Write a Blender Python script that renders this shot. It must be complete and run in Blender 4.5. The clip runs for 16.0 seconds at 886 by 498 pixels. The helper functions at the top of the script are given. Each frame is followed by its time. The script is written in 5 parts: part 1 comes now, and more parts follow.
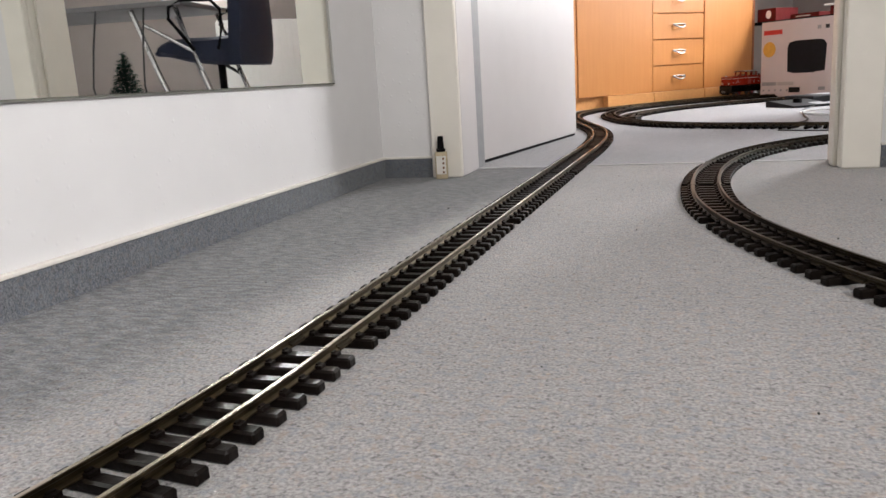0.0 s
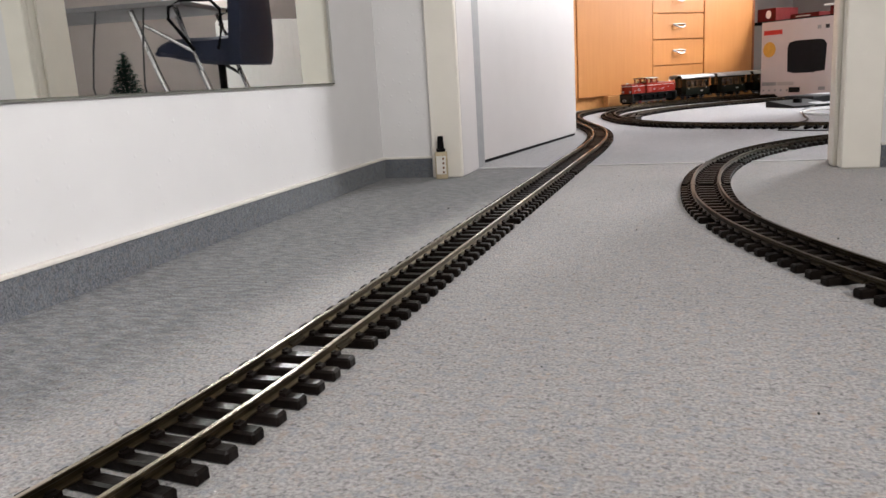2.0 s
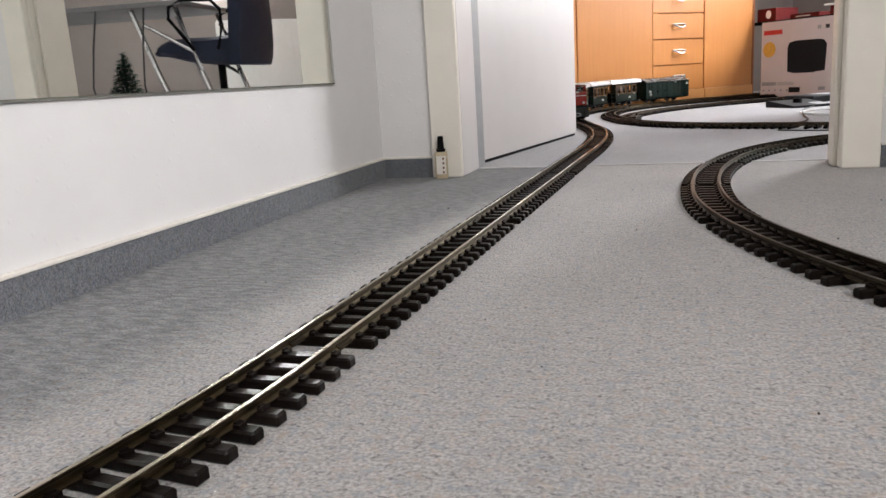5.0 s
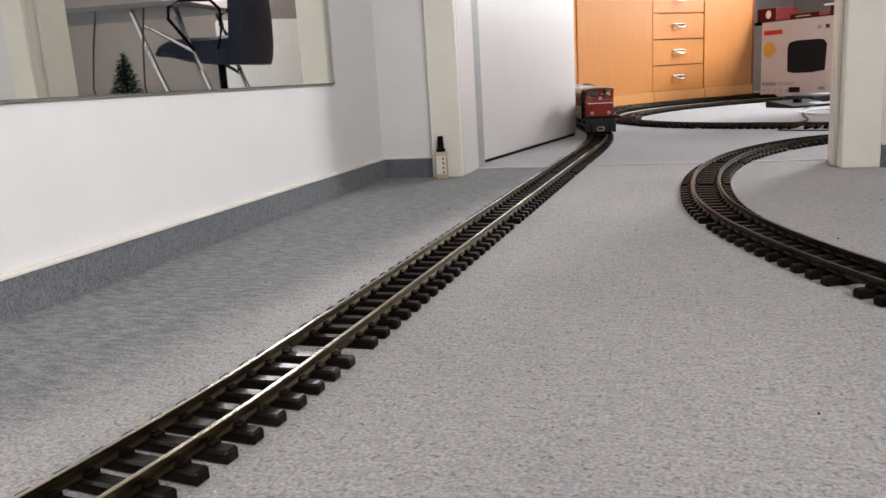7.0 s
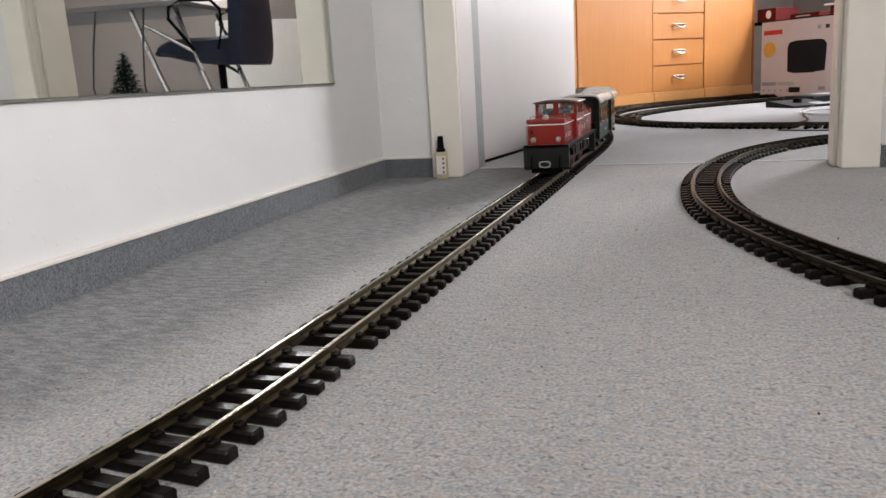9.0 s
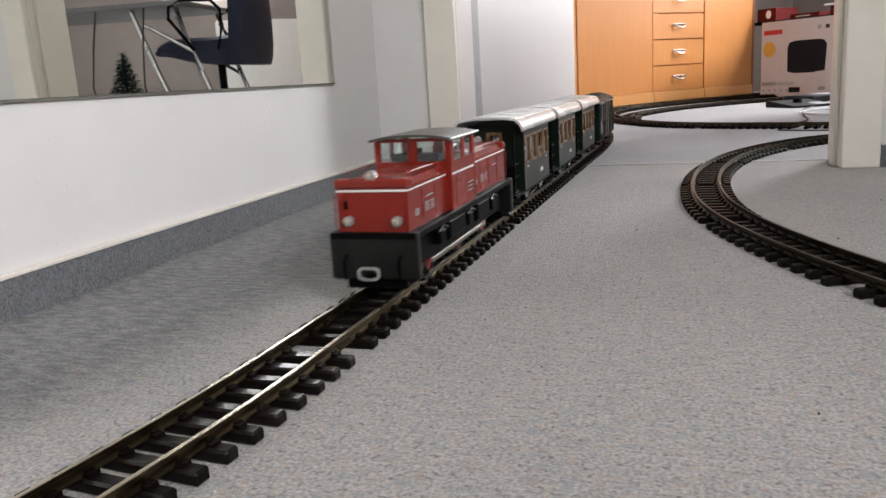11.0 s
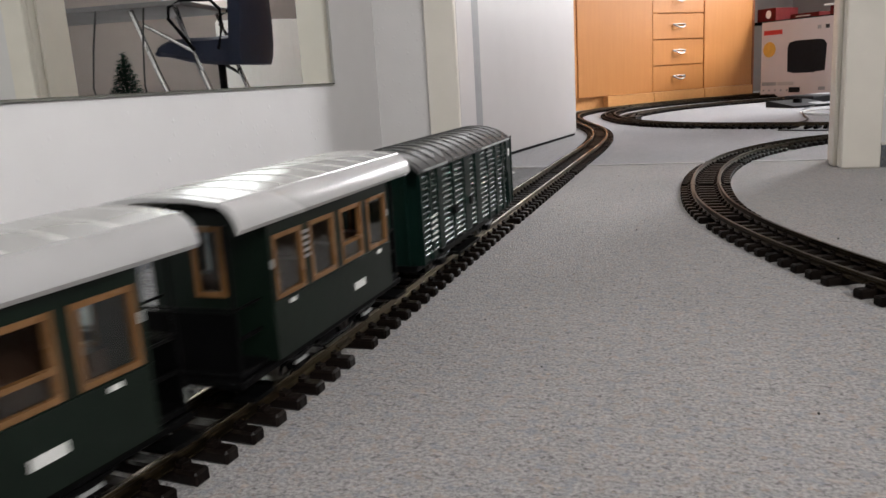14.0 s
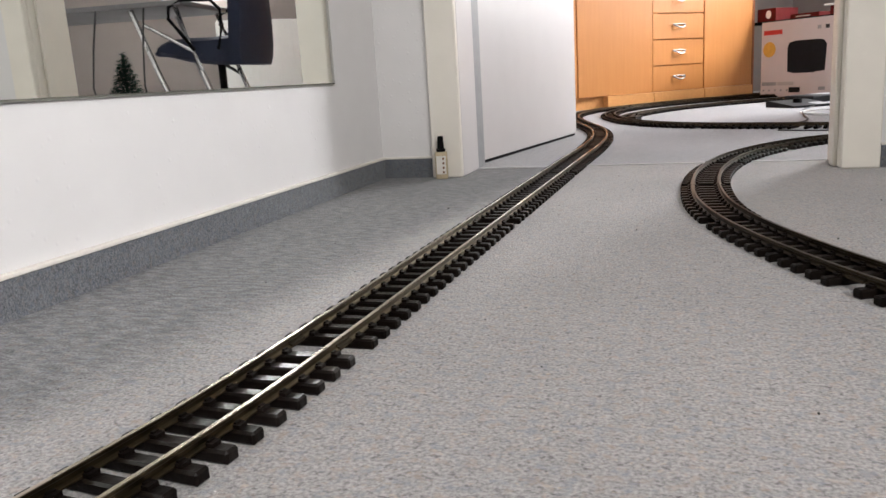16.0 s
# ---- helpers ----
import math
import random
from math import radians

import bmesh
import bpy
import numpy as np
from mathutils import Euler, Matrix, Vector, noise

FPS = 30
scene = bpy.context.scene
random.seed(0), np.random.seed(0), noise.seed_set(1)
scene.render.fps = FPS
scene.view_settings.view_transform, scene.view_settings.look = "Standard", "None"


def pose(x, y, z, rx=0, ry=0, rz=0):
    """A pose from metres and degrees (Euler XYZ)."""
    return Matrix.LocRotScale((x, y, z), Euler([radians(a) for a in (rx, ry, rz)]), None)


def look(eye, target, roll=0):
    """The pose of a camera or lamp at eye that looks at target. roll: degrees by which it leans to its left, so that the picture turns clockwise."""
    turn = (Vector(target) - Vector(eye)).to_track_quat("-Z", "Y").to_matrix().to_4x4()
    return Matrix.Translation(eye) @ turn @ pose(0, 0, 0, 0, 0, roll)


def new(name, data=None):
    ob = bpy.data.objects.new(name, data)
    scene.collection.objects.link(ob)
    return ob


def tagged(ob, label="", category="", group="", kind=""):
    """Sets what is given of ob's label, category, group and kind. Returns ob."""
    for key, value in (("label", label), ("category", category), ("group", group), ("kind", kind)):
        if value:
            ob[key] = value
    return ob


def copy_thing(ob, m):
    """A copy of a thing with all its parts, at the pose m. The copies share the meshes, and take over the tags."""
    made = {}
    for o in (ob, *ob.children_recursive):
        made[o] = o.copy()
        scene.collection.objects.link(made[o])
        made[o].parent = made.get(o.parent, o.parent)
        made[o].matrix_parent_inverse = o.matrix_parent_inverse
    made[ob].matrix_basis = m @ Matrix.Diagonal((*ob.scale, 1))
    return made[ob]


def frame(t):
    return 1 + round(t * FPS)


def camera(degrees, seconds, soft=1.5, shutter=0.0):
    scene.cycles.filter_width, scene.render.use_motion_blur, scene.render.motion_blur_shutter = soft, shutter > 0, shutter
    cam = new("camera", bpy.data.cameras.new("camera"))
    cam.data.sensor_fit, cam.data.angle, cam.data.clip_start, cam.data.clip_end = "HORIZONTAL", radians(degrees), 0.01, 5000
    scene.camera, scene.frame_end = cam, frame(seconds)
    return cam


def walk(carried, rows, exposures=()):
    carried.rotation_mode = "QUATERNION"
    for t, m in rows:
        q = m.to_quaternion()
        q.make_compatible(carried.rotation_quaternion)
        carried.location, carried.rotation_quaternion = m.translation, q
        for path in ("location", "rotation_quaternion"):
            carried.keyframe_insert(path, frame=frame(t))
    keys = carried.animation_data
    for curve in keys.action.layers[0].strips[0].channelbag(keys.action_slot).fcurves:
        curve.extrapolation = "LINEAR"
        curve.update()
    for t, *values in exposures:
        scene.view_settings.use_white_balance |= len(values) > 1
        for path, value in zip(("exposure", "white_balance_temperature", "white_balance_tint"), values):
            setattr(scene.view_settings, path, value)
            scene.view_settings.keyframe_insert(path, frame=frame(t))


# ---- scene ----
EXPOSURES = [(0.0, 0.0), (6.0, 0.0), (9.0, -0.06), (11.5, -0.08), (12.3, -0.06), (13.0, -0.31), (13.5, -0.28), (14.4, -0.24), (15.0, 0.08), (15.5, 0.15), (16.0, 0.06)]
WIN_W, EAST_W = 182.0, 47.0

# ---------- camera ----------
cam = camera(59.05, 16.0, soft=1.5, shutter=0.5)
EYE, AIM = (0.0, 0.0, 0.236), (-0.882, 2.796, -0.399)
walk(cam, [(0.0, look(EYE, AIM, -3.466)), (16.0, look(EYE, AIM, -3.466))], EXPOSURES)

# ---------- world and light ----------
world = bpy.data.worlds.new("daylight")
scene.world = world
world.use_nodes = True
sky = world.node_tree.nodes.new("ShaderNodeTexSky")
sky.sky_type = "NISHITA"
sky.sun_disc = False
sky.sun_elevation, sky.sun_rotation = radians(38), radians(150)
world.node_tree.links.new(sky.outputs[0], world.node_tree.nodes["Background"].inputs[0])
world.node_tree.nodes["Background"].inputs[1].default_value = 0.12


def area_lamp(name, eye, target, w, h, watts, color, spread=180):
    data = bpy.data.lights.new(name, "AREA")
    data.shape, data.size, data.size_y, data.energy, data.color = "RECTANGLE", w, h, watts, color
    data.spread = radians(spread)
    ob = new(name, data)
    ob.matrix_basis = look(eye, target)
    return ob


# room axes: the far room is turned against the hallway
AZ = radians(42.0)
DX, DY = math.sin(AZ), math.cos(AZ)          # along the cabinet wall
NX, NY = DY, -DX                             # from the cabinet wall into the room
CORNER = (0.826, 7.07)


def room(a, b):
    """A place on the plan of the far room: a metres along the cabinet front, b metres out from it."""
    return (-0.46 + DX * a + NX * b, 5.002 + DY * a + NY * b)


def window_wall(s, out=0.0):
    return (CORNER[0] + NX * s - DX * out, CORNER[1] + NY * s - DY * out)


wl = window_wall(1.82, -0.02)
area_lamp("window_daylight", (wl[0], wl[1], 1.64), (-0.1, 1.9, 0.3), 0.80, 1.1, WIN_W, (0.985, 0.98, 1.0), 160)
# Unseen fill lamp, right and behind the camera, added to light the hall.
area_lamp("east_fill", (1.435, -1.00, 1.5), (-0.1, 0.55, 0.0), 1.0, 1.1, EAST_W, (1.0, 0.98, 0.97))

# ---------- materials ----------
def mat(name, color, rough=0.6, metal=0.0, var=0.12, scale=40.0, bump=0.0, bump_scale=200.0, coat=0.0, spec=0.5, color2=None, obj_var=0.0):
    m = bpy.data.materials.new(name)
    m.use_nodes = True
    nt = m.node_tree
    b = nt.nodes["Principled BSDF"]
    b.inputs["Roughness"].default_value, b.inputs["Metallic"].default_value = rough, metal
    b.inputs["Coat Weight"].default_value = coat
    b.inputs["Specular IOR Level"].default_value = spec
    tc = nt.nodes.new("ShaderNodeTexCoord")
    n1 = nt.nodes.new("ShaderNodeTexNoise")
    n1.inputs["Scale"].default_value, n1.inputs["Detail"].default_value = scale, 6
    n2 = nt.nodes.new("ShaderNodeTexNoise")
    n2.inputs["Scale"].default_value, n2.inputs["Detail"].default_value = scale * 0.13, 3
    for n in (n1, n2):
        nt.links.new(tc.outputs["Object"], n.inputs["Vector"])
    add = nt.nodes.new("ShaderNodeMath")
    add.operation = "ADD"
    nt.links.new(n1.outputs[0], add.inputs[0])
    nt.links.new(n2.outputs[0], add.inputs[1])
    ramp = nt.nodes.new("ShaderNodeValToRGB")
    half = nt.nodes.new("ShaderNodeMath")
    half.operation, half.inputs[1].default_value = "MULTIPLY", 0.5
    nt.links.new(add.outputs[0], half.inputs[0])
    nt.links.new(half.outputs[0], ramp.inputs[0])
    c2 = color2 or tuple(min(1.0, c * (1 + var)) for c in color)
    c1 = tuple(c * (1 - var) for c in color)
    ramp.color_ramp.elements[0].position, ramp.color_ramp.elements[1].position = 0.36, 0.64
    ramp.color_ramp.elements[0].color, ramp.color_ramp.elements[1].color = (*c1, 1), (*c2, 1)
    out = ramp.outputs[0]
    if obj_var:
        info = nt.nodes.new("ShaderNodeObjectInfo")
        hsv = nt.nodes.new("ShaderNodeHueSaturation")
        mr = nt.nodes.new("ShaderNodeMapRange")
        mr.inputs["To Min"].default_value, mr.inputs["To Max"].default_value = 1 - obj_var, 1 + obj_var
        nt.links.new(info.outputs["Random"], mr.inputs["Value"])
        nt.links.new(mr.outputs[0], hsv.inputs["Value"])
        nt.links.new(out, hsv.inputs["Color"])
        out = hsv.outputs[0]
    nt.links.new(out, b.inputs["Base Color"])
    rr = nt.nodes.new("ShaderNodeMapRange")
    rr.inputs["To Min"].default_value, rr.inputs["To Max"].default_value = max(0.02, rough - 0.08), min(1, rough + 0.08)
    nt.links.new(n2.outputs[0], rr.inputs["Value"])
    nt.links.new(rr.outputs[0], b.inputs["Roughness"])
    if bump:
        n3 = nt.nodes.new("ShaderNodeTexNoise")
        n3.inputs["Scale"].default_value, n3.inputs["Detail"].default_value = bump_scale, 5
        nt.links.new(tc.outputs["Object"], n3.inputs["Vector"])
        bp = nt.nodes.new("ShaderNodeBump")
        bp.inputs["Strength"].default_value, bp.inputs["Distance"].default_value = bump, 0.002
        nt.links.new(n3.outputs[0], bp.inputs["Height"])
        nt.links.new(bp.outputs[0], b.inputs["Normal"])
    return m


def carpet(name, base, dark, light, pile, brushed_dim=False):
    """Short looped carpet: grey yarn with dark and pale flecks, a fine pile and broad worn patches."""
    m = bpy.data.materials.new(name)
    m.use_nodes = True
    nt = m.node_tree
    b = nt.nodes["Principled BSDF"]
    b.inputs["Roughness"].default_value = 0.95
    b.inputs["Specular IOR Level"].default_value = 0.2
    b.inputs["Sheen Weight"].default_value = 0.12
    b.inputs["Sheen Roughness"].default_value = 0.5
    tc = nt.nodes.new("ShaderNodeTexCoord")

    def tex(scale, detail):
        n = nt.nodes.new("ShaderNodeTexNoise")
        n.inputs["Scale"].default_value, n.inputs["Detail"].default_value = scale, detail
        nt.links.new(tc.outputs["Object"], n.inputs["Vector"])
        return n

    def ramp(src, p0, p1, c0, c1):
        r = nt.nodes.new("ShaderNodeValToRGB")
        r.color_ramp.elements[0].position, r.color_ramp.elements[1].position = p0, p1
        r.color_ramp.elements[0].color, r.color_ramp.elements[1].color = (*c0, 1), (*c1, 1)
        nt.links.new(src.outputs[0], r.inputs[0])
        return r

    def mix(kind, fac, a, c):
        x = nt.nodes.new("ShaderNodeMix")
        x.data_type, x.blend_type = "RGBA", kind
        if isinstance(fac, float):
            x.inputs[0].default_value = fac
        else:
            nt.links.new(fac.outputs[0], x.inputs[0])
        for sock, v in ((x.inputs[6], a), (x.inputs[7], c)):
            if isinstance(v, tuple):
                sock.default_value = (*v, 1)
            else:
                nt.links.new(v, sock)
        return x.outputs[2]

    fine = tex(pile, 4)
    flecks = tex(pile * 0.55, 2)
    pale = tex(pile * 0.42, 2)
    broad = tex(2.6, 4)
    mp = nt.nodes.new("ShaderNodeMapping")
    mp.inputs["Rotation"].default_value = (0, 0, radians(62))
    mp.inputs["Scale"].default_value = (40, 130, 60)
    nt.links.new(tc.outputs["Object"], mp.inputs["Vector"])
    streak = nt.nodes.new("ShaderNodeTexNoise")
    streak.inputs["Scale"].default_value, streak.inputs["Detail"].default_value = 1.0, 3
    nt.links.new(mp.outputs[0], streak.inputs["Vector"])
    c = mix("MIX", ramp(fine, 0.38, 0.62, (0, 0, 0), (1, 1, 1)), tuple(v * 0.74 for v in base), tuple(min(1, v * 1.24) for v in base))
    c = mix("MIX", ramp(flecks, 0.57, 0.68, (0, 0, 0), (0.52, 0.52, 0.52)), c, dark)
    c = mix("MIX", ramp(pale, 0.62, 0.70, (0, 0, 0), (0.55, 0.55, 0.55)), c, light)
    warm = tex(pile * 0.30, 3)
    c = mix("MIX", ramp(warm, 0.54, 0.68, (0, 0, 0), (0.60, 0.60, 0.60)), c, (base[0] * 1.08, base[1] * 0.91, base[2] * 0.78))
    cool = tex(pile * 0.26, 3)
    c = mix("MIX", ramp(cool, 0.54, 0.68, (0, 0, 0), (0.60, 0.60, 0.60)), c, (base[0] * 0.74, base[1] * 0.82, base[2] * 0.95))
    c = mix("MULTIPLY", 1.0, c, ramp(streak, 0.30, 0.70, (0.90, 0.90, 0.90), (1.07, 1.07, 1.07)).outputs[0])
    c = mix("MULTIPLY", 1.0, c, ramp(broad, 0.3, 0.7, (0.90, 0.90, 0.90), (1.06, 1.05, 1.04)).outputs[0])
    if brushed_dim:
        # combed streaks by the wall; the strip's shade put in as darker, cooler colour
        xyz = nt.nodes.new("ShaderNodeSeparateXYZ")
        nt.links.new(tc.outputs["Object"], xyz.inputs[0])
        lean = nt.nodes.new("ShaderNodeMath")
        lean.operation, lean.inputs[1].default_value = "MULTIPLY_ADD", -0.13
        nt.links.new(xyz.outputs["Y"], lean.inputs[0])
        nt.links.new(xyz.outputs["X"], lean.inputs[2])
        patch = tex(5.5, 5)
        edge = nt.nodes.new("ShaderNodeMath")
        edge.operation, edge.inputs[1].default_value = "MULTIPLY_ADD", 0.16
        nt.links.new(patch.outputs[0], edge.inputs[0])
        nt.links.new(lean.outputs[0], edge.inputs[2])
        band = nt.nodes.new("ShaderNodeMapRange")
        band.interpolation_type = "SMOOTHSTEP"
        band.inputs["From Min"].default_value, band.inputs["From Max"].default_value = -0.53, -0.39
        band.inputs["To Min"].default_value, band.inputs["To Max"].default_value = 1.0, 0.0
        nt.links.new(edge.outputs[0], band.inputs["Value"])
        comb_dim = mix("MIX", ramp(streak, 0.36, 0.64, (0, 0, 0), (1, 1, 1)), (0.38, 0.395, 0.42), (0.58, 0.60, 0.62))
        c = mix("MULTIPLY", band, c, comb_dim)
    nt.links.new(c, b.inputs["Base Color"])
    bp = nt.nodes.new("ShaderNodeBump")
    bp.inputs["Strength"].default_value, bp.inputs["Distance"].default_value = 0.55, 0.006
    nt.links.new(fine.outputs[0], bp.inputs["Height"])
    nt.links.new(bp.outputs[0], b.inputs["Normal"])
    return m


def woodgrain(name, base, streak, axis="Z", rough=0.38):
    """Beech veneer: long fine streaks and slow waves of tone."""
    m = bpy.data.materials.new(name)
    m.use_nodes = True
    nt = m.node_tree
    b = nt.nodes["Principled BSDF"]
    b.inputs["Roughness"].default_value = rough
    tc = nt.nodes.new("ShaderNodeTexCoord")
    mp = nt.nodes.new("ShaderNodeMapping")
    mp.inputs["Scale"].default_value = (30, 30, 1.6) if axis == "Z" else (1.6, 30, 30)
    nt.links.new(tc.outputs["Object"], mp.inputs["Vector"])
    n = nt.nodes.new("ShaderNodeTexNoise")
    n.inputs["Scale"].default_value, n.inputs["Detail"].default_value = 2.0, 7
    nt.links.new(mp.outputs[0], n.inputs["Vector"])
    r = nt.nodes.new("ShaderNodeValToRGB")
    r.color_ramp.elements[0].position, r.color_ramp.elements[1].position = 0.35, 0.7
    r.color_ramp.elements[0].color, r.color_ramp.elements[1].color = (*streak, 1), (*base, 1)
    nt.links.new(n.outputs[0], r.inputs[0])
    nt.links.new(r.outputs[0], b.inputs["Base Color"])
    return m


def glass(name, color=(0.9, 0.95, 0.93), rough=0.03):
    m = bpy.data.materials.new(name)
    m.use_nodes = True
    b = m.node_tree.nodes["Principled BSDF"]
    b.inputs["Base Color"].default_value = (*color, 1)
    b.inputs["Roughness"].default_value = rough
    b.inputs["Transmission Weight"].default_value = 1.0
    b.inputs["IOR"].default_value = 1.45
    return m


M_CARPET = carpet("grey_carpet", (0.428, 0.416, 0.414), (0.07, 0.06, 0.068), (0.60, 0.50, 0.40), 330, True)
# Room carpet; the whitening by the window is put into paler, cooler colours.
M_CARPET_ROOM_LIT = carpet("grey_carpet_room_lit", (0.43, 0.43, 0.45), (0.12, 0.12, 0.14), (0.58, 0.55, 0.5), 420)
M_SKIRT = carpet("skirting_carpet", (0.165, 0.175, 0.19), (0.045, 0.05, 0.058), (0.24, 0.24, 0.24), 380)
M_WALL = mat("white_plaster_paint", (0.745, 0.732, 0.725), 0.75, var=0.03, scale=9, bump=0.8, bump_scale=40)
nt = M_WALL.node_tree
tc = nt.nodes.new("ShaderNodeTexCoord")
lump = nt.nodes.new("ShaderNodeTexVoronoi")
lump.inputs["Scale"].default_value = 62
wob = nt.nodes.new("ShaderNodeTexNoise")
wob.inputs["Scale"].default_value, wob.inputs["Detail"].default_value = 14, 4
cell = nt.nodes.new("ShaderNodeMath")
cell.operation, cell.inputs[1].default_value = "GREATER_THAN", 0.60
rise = nt.nodes.new("ShaderNodeMapRange")
rise.inputs["From Min"].default_value, rise.inputs["From Max"].default_value = 0.04, 0.24
rise.inputs["To Min"].default_value, rise.inputs["To Max"].default_value = 1.0, 0.0
both = nt.nodes.new("ShaderNodeMath")
both.operation = "MULTIPLY"
total = nt.nodes.new("ShaderNodeMath")
total.operation, total.inputs[2].default_value = "MULTIPLY_ADD", 0.0
total.inputs[1].default_value = 0.45
nt.links.new(tc.outputs["Object"], lump.inputs["Vector"])
nt.links.new(tc.outputs["Object"], wob.inputs["Vector"])
nt.links.new(lump.outputs["Color"], cell.inputs[0])
nt.links.new(lump.outputs["Distance"], rise.inputs["Value"])
nt.links.new(rise.outputs[0], both.inputs[0])
nt.links.new(cell.outputs[0], both.inputs[1])
nt.links.new(wob.outputs[0], total.inputs[0])
nt.links.new(both.outputs[0], total.inputs[2])
for bump_node in [n for n in nt.nodes if n.type == "BUMP"]:
    bump_node.inputs["Strength"].default_value, bump_node.inputs["Distance"].default_value = 0.6, 0.0011
    nt.links.new(total.outputs[0], bump_node.inputs["Height"])
M_CREAM = mat("cream_gloss_paint", (0.80, 0.755, 0.675), 0.4, var=0.04, scale=14, bump=0.08, bump_scale=60)
M_WHITE = mat("white_door_paint", (0.62, 0.588, 0.578), 0.42, var=0.02, scale=12)
M_CEIL = mat("ceiling_paint", (0.72, 0.71, 0.7), 0.85, var=0.03, scale=6)
M_GREYWALL = mat("grey_wall_paint", (0.28, 0.245, 0.228), 0.8, var=0.05, scale=7, bump=0.2, bump_scale=60)
M_CAP = mat("cream_skirting_strip", (0.76, 0.72, 0.66), 0.5, var=0.06, scale=25)
M_BEECH = woodgrain("beech_veneer", (0.60, 0.255, 0.075), (0.565, 0.230, 0.064))
M_BEECH_H = woodgrain("beech_veneer_level", (0.72, 0.36, 0.13), (0.64, 0.30, 0.10), "X")
M_BEECH_EDGE = mat("beech_edge_dark", (0.16, 0.06, 0.015), 0.5)
M_STEEL = mat("brushed_steel", (0.36, 0.34, 0.32), 0.34, 1.0, var=0.08, scale=60)
M_RAIL = mat("brass_rail", (0.15, 0.115, 0.07), 0.34, 1.0, var=0.25, scale=30)
M_RAILHEAD = mat("worn_rail_head", (0.50, 0.44, 0.35), 0.26, 1.0, var=0.12, scale=45)
M_RUSTRAIL = mat("tarnished_brass_rail", (0.052, 0.038, 0.022), 0.44, 0.85, var=0.3, scale=30)
M_SLEEPER = mat("dark_brown_plastic", (0.0075, 0.0052, 0.0042), 0.42, var=0.3, scale=90, bump=0.5, bump_scale=160, obj_var=0.25, spec=0.05)
M_RED = mat("loco_red_plastic", (0.225, 0.017, 0.0100), 0.27, spec=0.38, var=0.08, scale=30, bump=0.05, bump_scale=80)
M_REDTOP = mat("loco_red_top", (0.25, 0.020, 0.012), 0.28, spec=0.5, var=0.1, scale=30)
M_BEAM = mat("dark_grey_plastic", (0.0085, 0.0095, 0.0088), 0.4, var=0.3, scale=50, spec=0.3)
M_BLACK = mat("black_plastic", (0.0030, 0.0030, 0.0032), 0.45, var=0.3, scale=50, spec=0.05)
M_ROOFGREY = mat("loco_roof_grey", (0.07, 0.066, 0.055), 0.34, var=0.15, scale=30)
M_GREEN = mat("coach_green_plastic", (0.0050, 0.0108, 0.0070), 0.33, spec=0.24, var=0.12, scale=40, bump=0.06, bump_scale=150)
M_VAN = mat("van_green_plastic", (0.0035, 0.0135, 0.0100), 0.34, spec=0.18, var=0.18, scale=40, bump=0.1, bump_scale=180)
M_SLAT = mat("van_slat_plastic", (0.0045, 0.0195, 0.0145), 0.25, spec=0.4, var=0.15, scale=60)
M_SILVER = mat("silver_grey_roof", (0.60, 0.60, 0.60), 0.28, 0.25, var=0.08, scale=24)
M_RIB = mat("pale_roof_rib", (0.70, 0.70, 0.69), 0.3, 0.2, var=0.04)
M_VANROOF = mat("dark_grey_roof", (0.05, 0.053, 0.053), 0.28, var=0.15, scale=24)
M_WOODFRAME = mat("tan_window_frame", (0.20, 0.100, 0.038), 0.28, var=0.18, scale=90)
M_BENCH = mat("brown_bench_plastic", (0.05, 0.025, 0.014), 0.5, var=0.1)
M_PRINT = mat("white_print", (0.8, 0.8, 0.78), 0.5, var=0.02)
M_LENS = mat("clear_lamp_lens", (0.42, 0.37, 0.31), 0.15, var=0.03, coat=0.5)
M_IRON = mat("wheel_steel", (0.16, 0.15, 0.14), 0.3, 1.0, var=0.15)
M_WHEELRED = mat("wheel_red", (0.45, 0.02, 0.03), 0.4)
M_COUPLER = mat("grey_coupler", (0.42, 0.44, 0.44), 0.35, 0.4, var=0.1)
M_DARKIN = mat("dark_interior", (0.03, 0.03, 0.03), 0.7)
M_GLASS = glass("clear_glass")
M_MIRROR = mat("mirror_silver", (0.88, 0.90, 0.87), 0.02, 1.0, var=0.0)
M_MIRROR.node_tree.nodes["Principled BSDF"].inputs["Roughness"].default_value = 0.012
for link in [l for l in M_MIRROR.node_tree.links if l.to_socket.name == "Roughness"]:
    M_MIRROR.node_tree.links.remove(link)
M_MIRROREDGE = mat("mirror_edge", (0.20, 0.20, 0.17), 0.25, 0.3)
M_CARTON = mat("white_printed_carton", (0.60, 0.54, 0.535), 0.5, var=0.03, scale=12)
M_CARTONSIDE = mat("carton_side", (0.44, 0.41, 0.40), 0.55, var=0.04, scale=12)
M_LOGO = mat("red_logo_ink", (0.55, 0.02, 0.02), 0.5)
M_INK = mat("dark_ink", (0.014, 0.014, 0.016), 0.75, spec=0.1)
M_INKGREY = mat("grey_ink", (0.30, 0.30, 0.31), 0.5)
M_GOLD = mat("gold_sticker", (0.65, 0.40, 0.08), 0.35, 0.3)
M_REDBOX = mat("red_carton", (0.11, 0.008, 0.008), 0.65, spec=0.12, var=0.1, scale=18)
M_NAVY = mat("navy_fabric", (0.006, 0.010, 0.027), 0.85, var=0.2, scale=120, bump=0.3, bump_scale=500)
M_BLUECTL = mat("controller_plastic", (0.014, 0.015, 0.017), 0.6, spec=0.15, var=0.2)
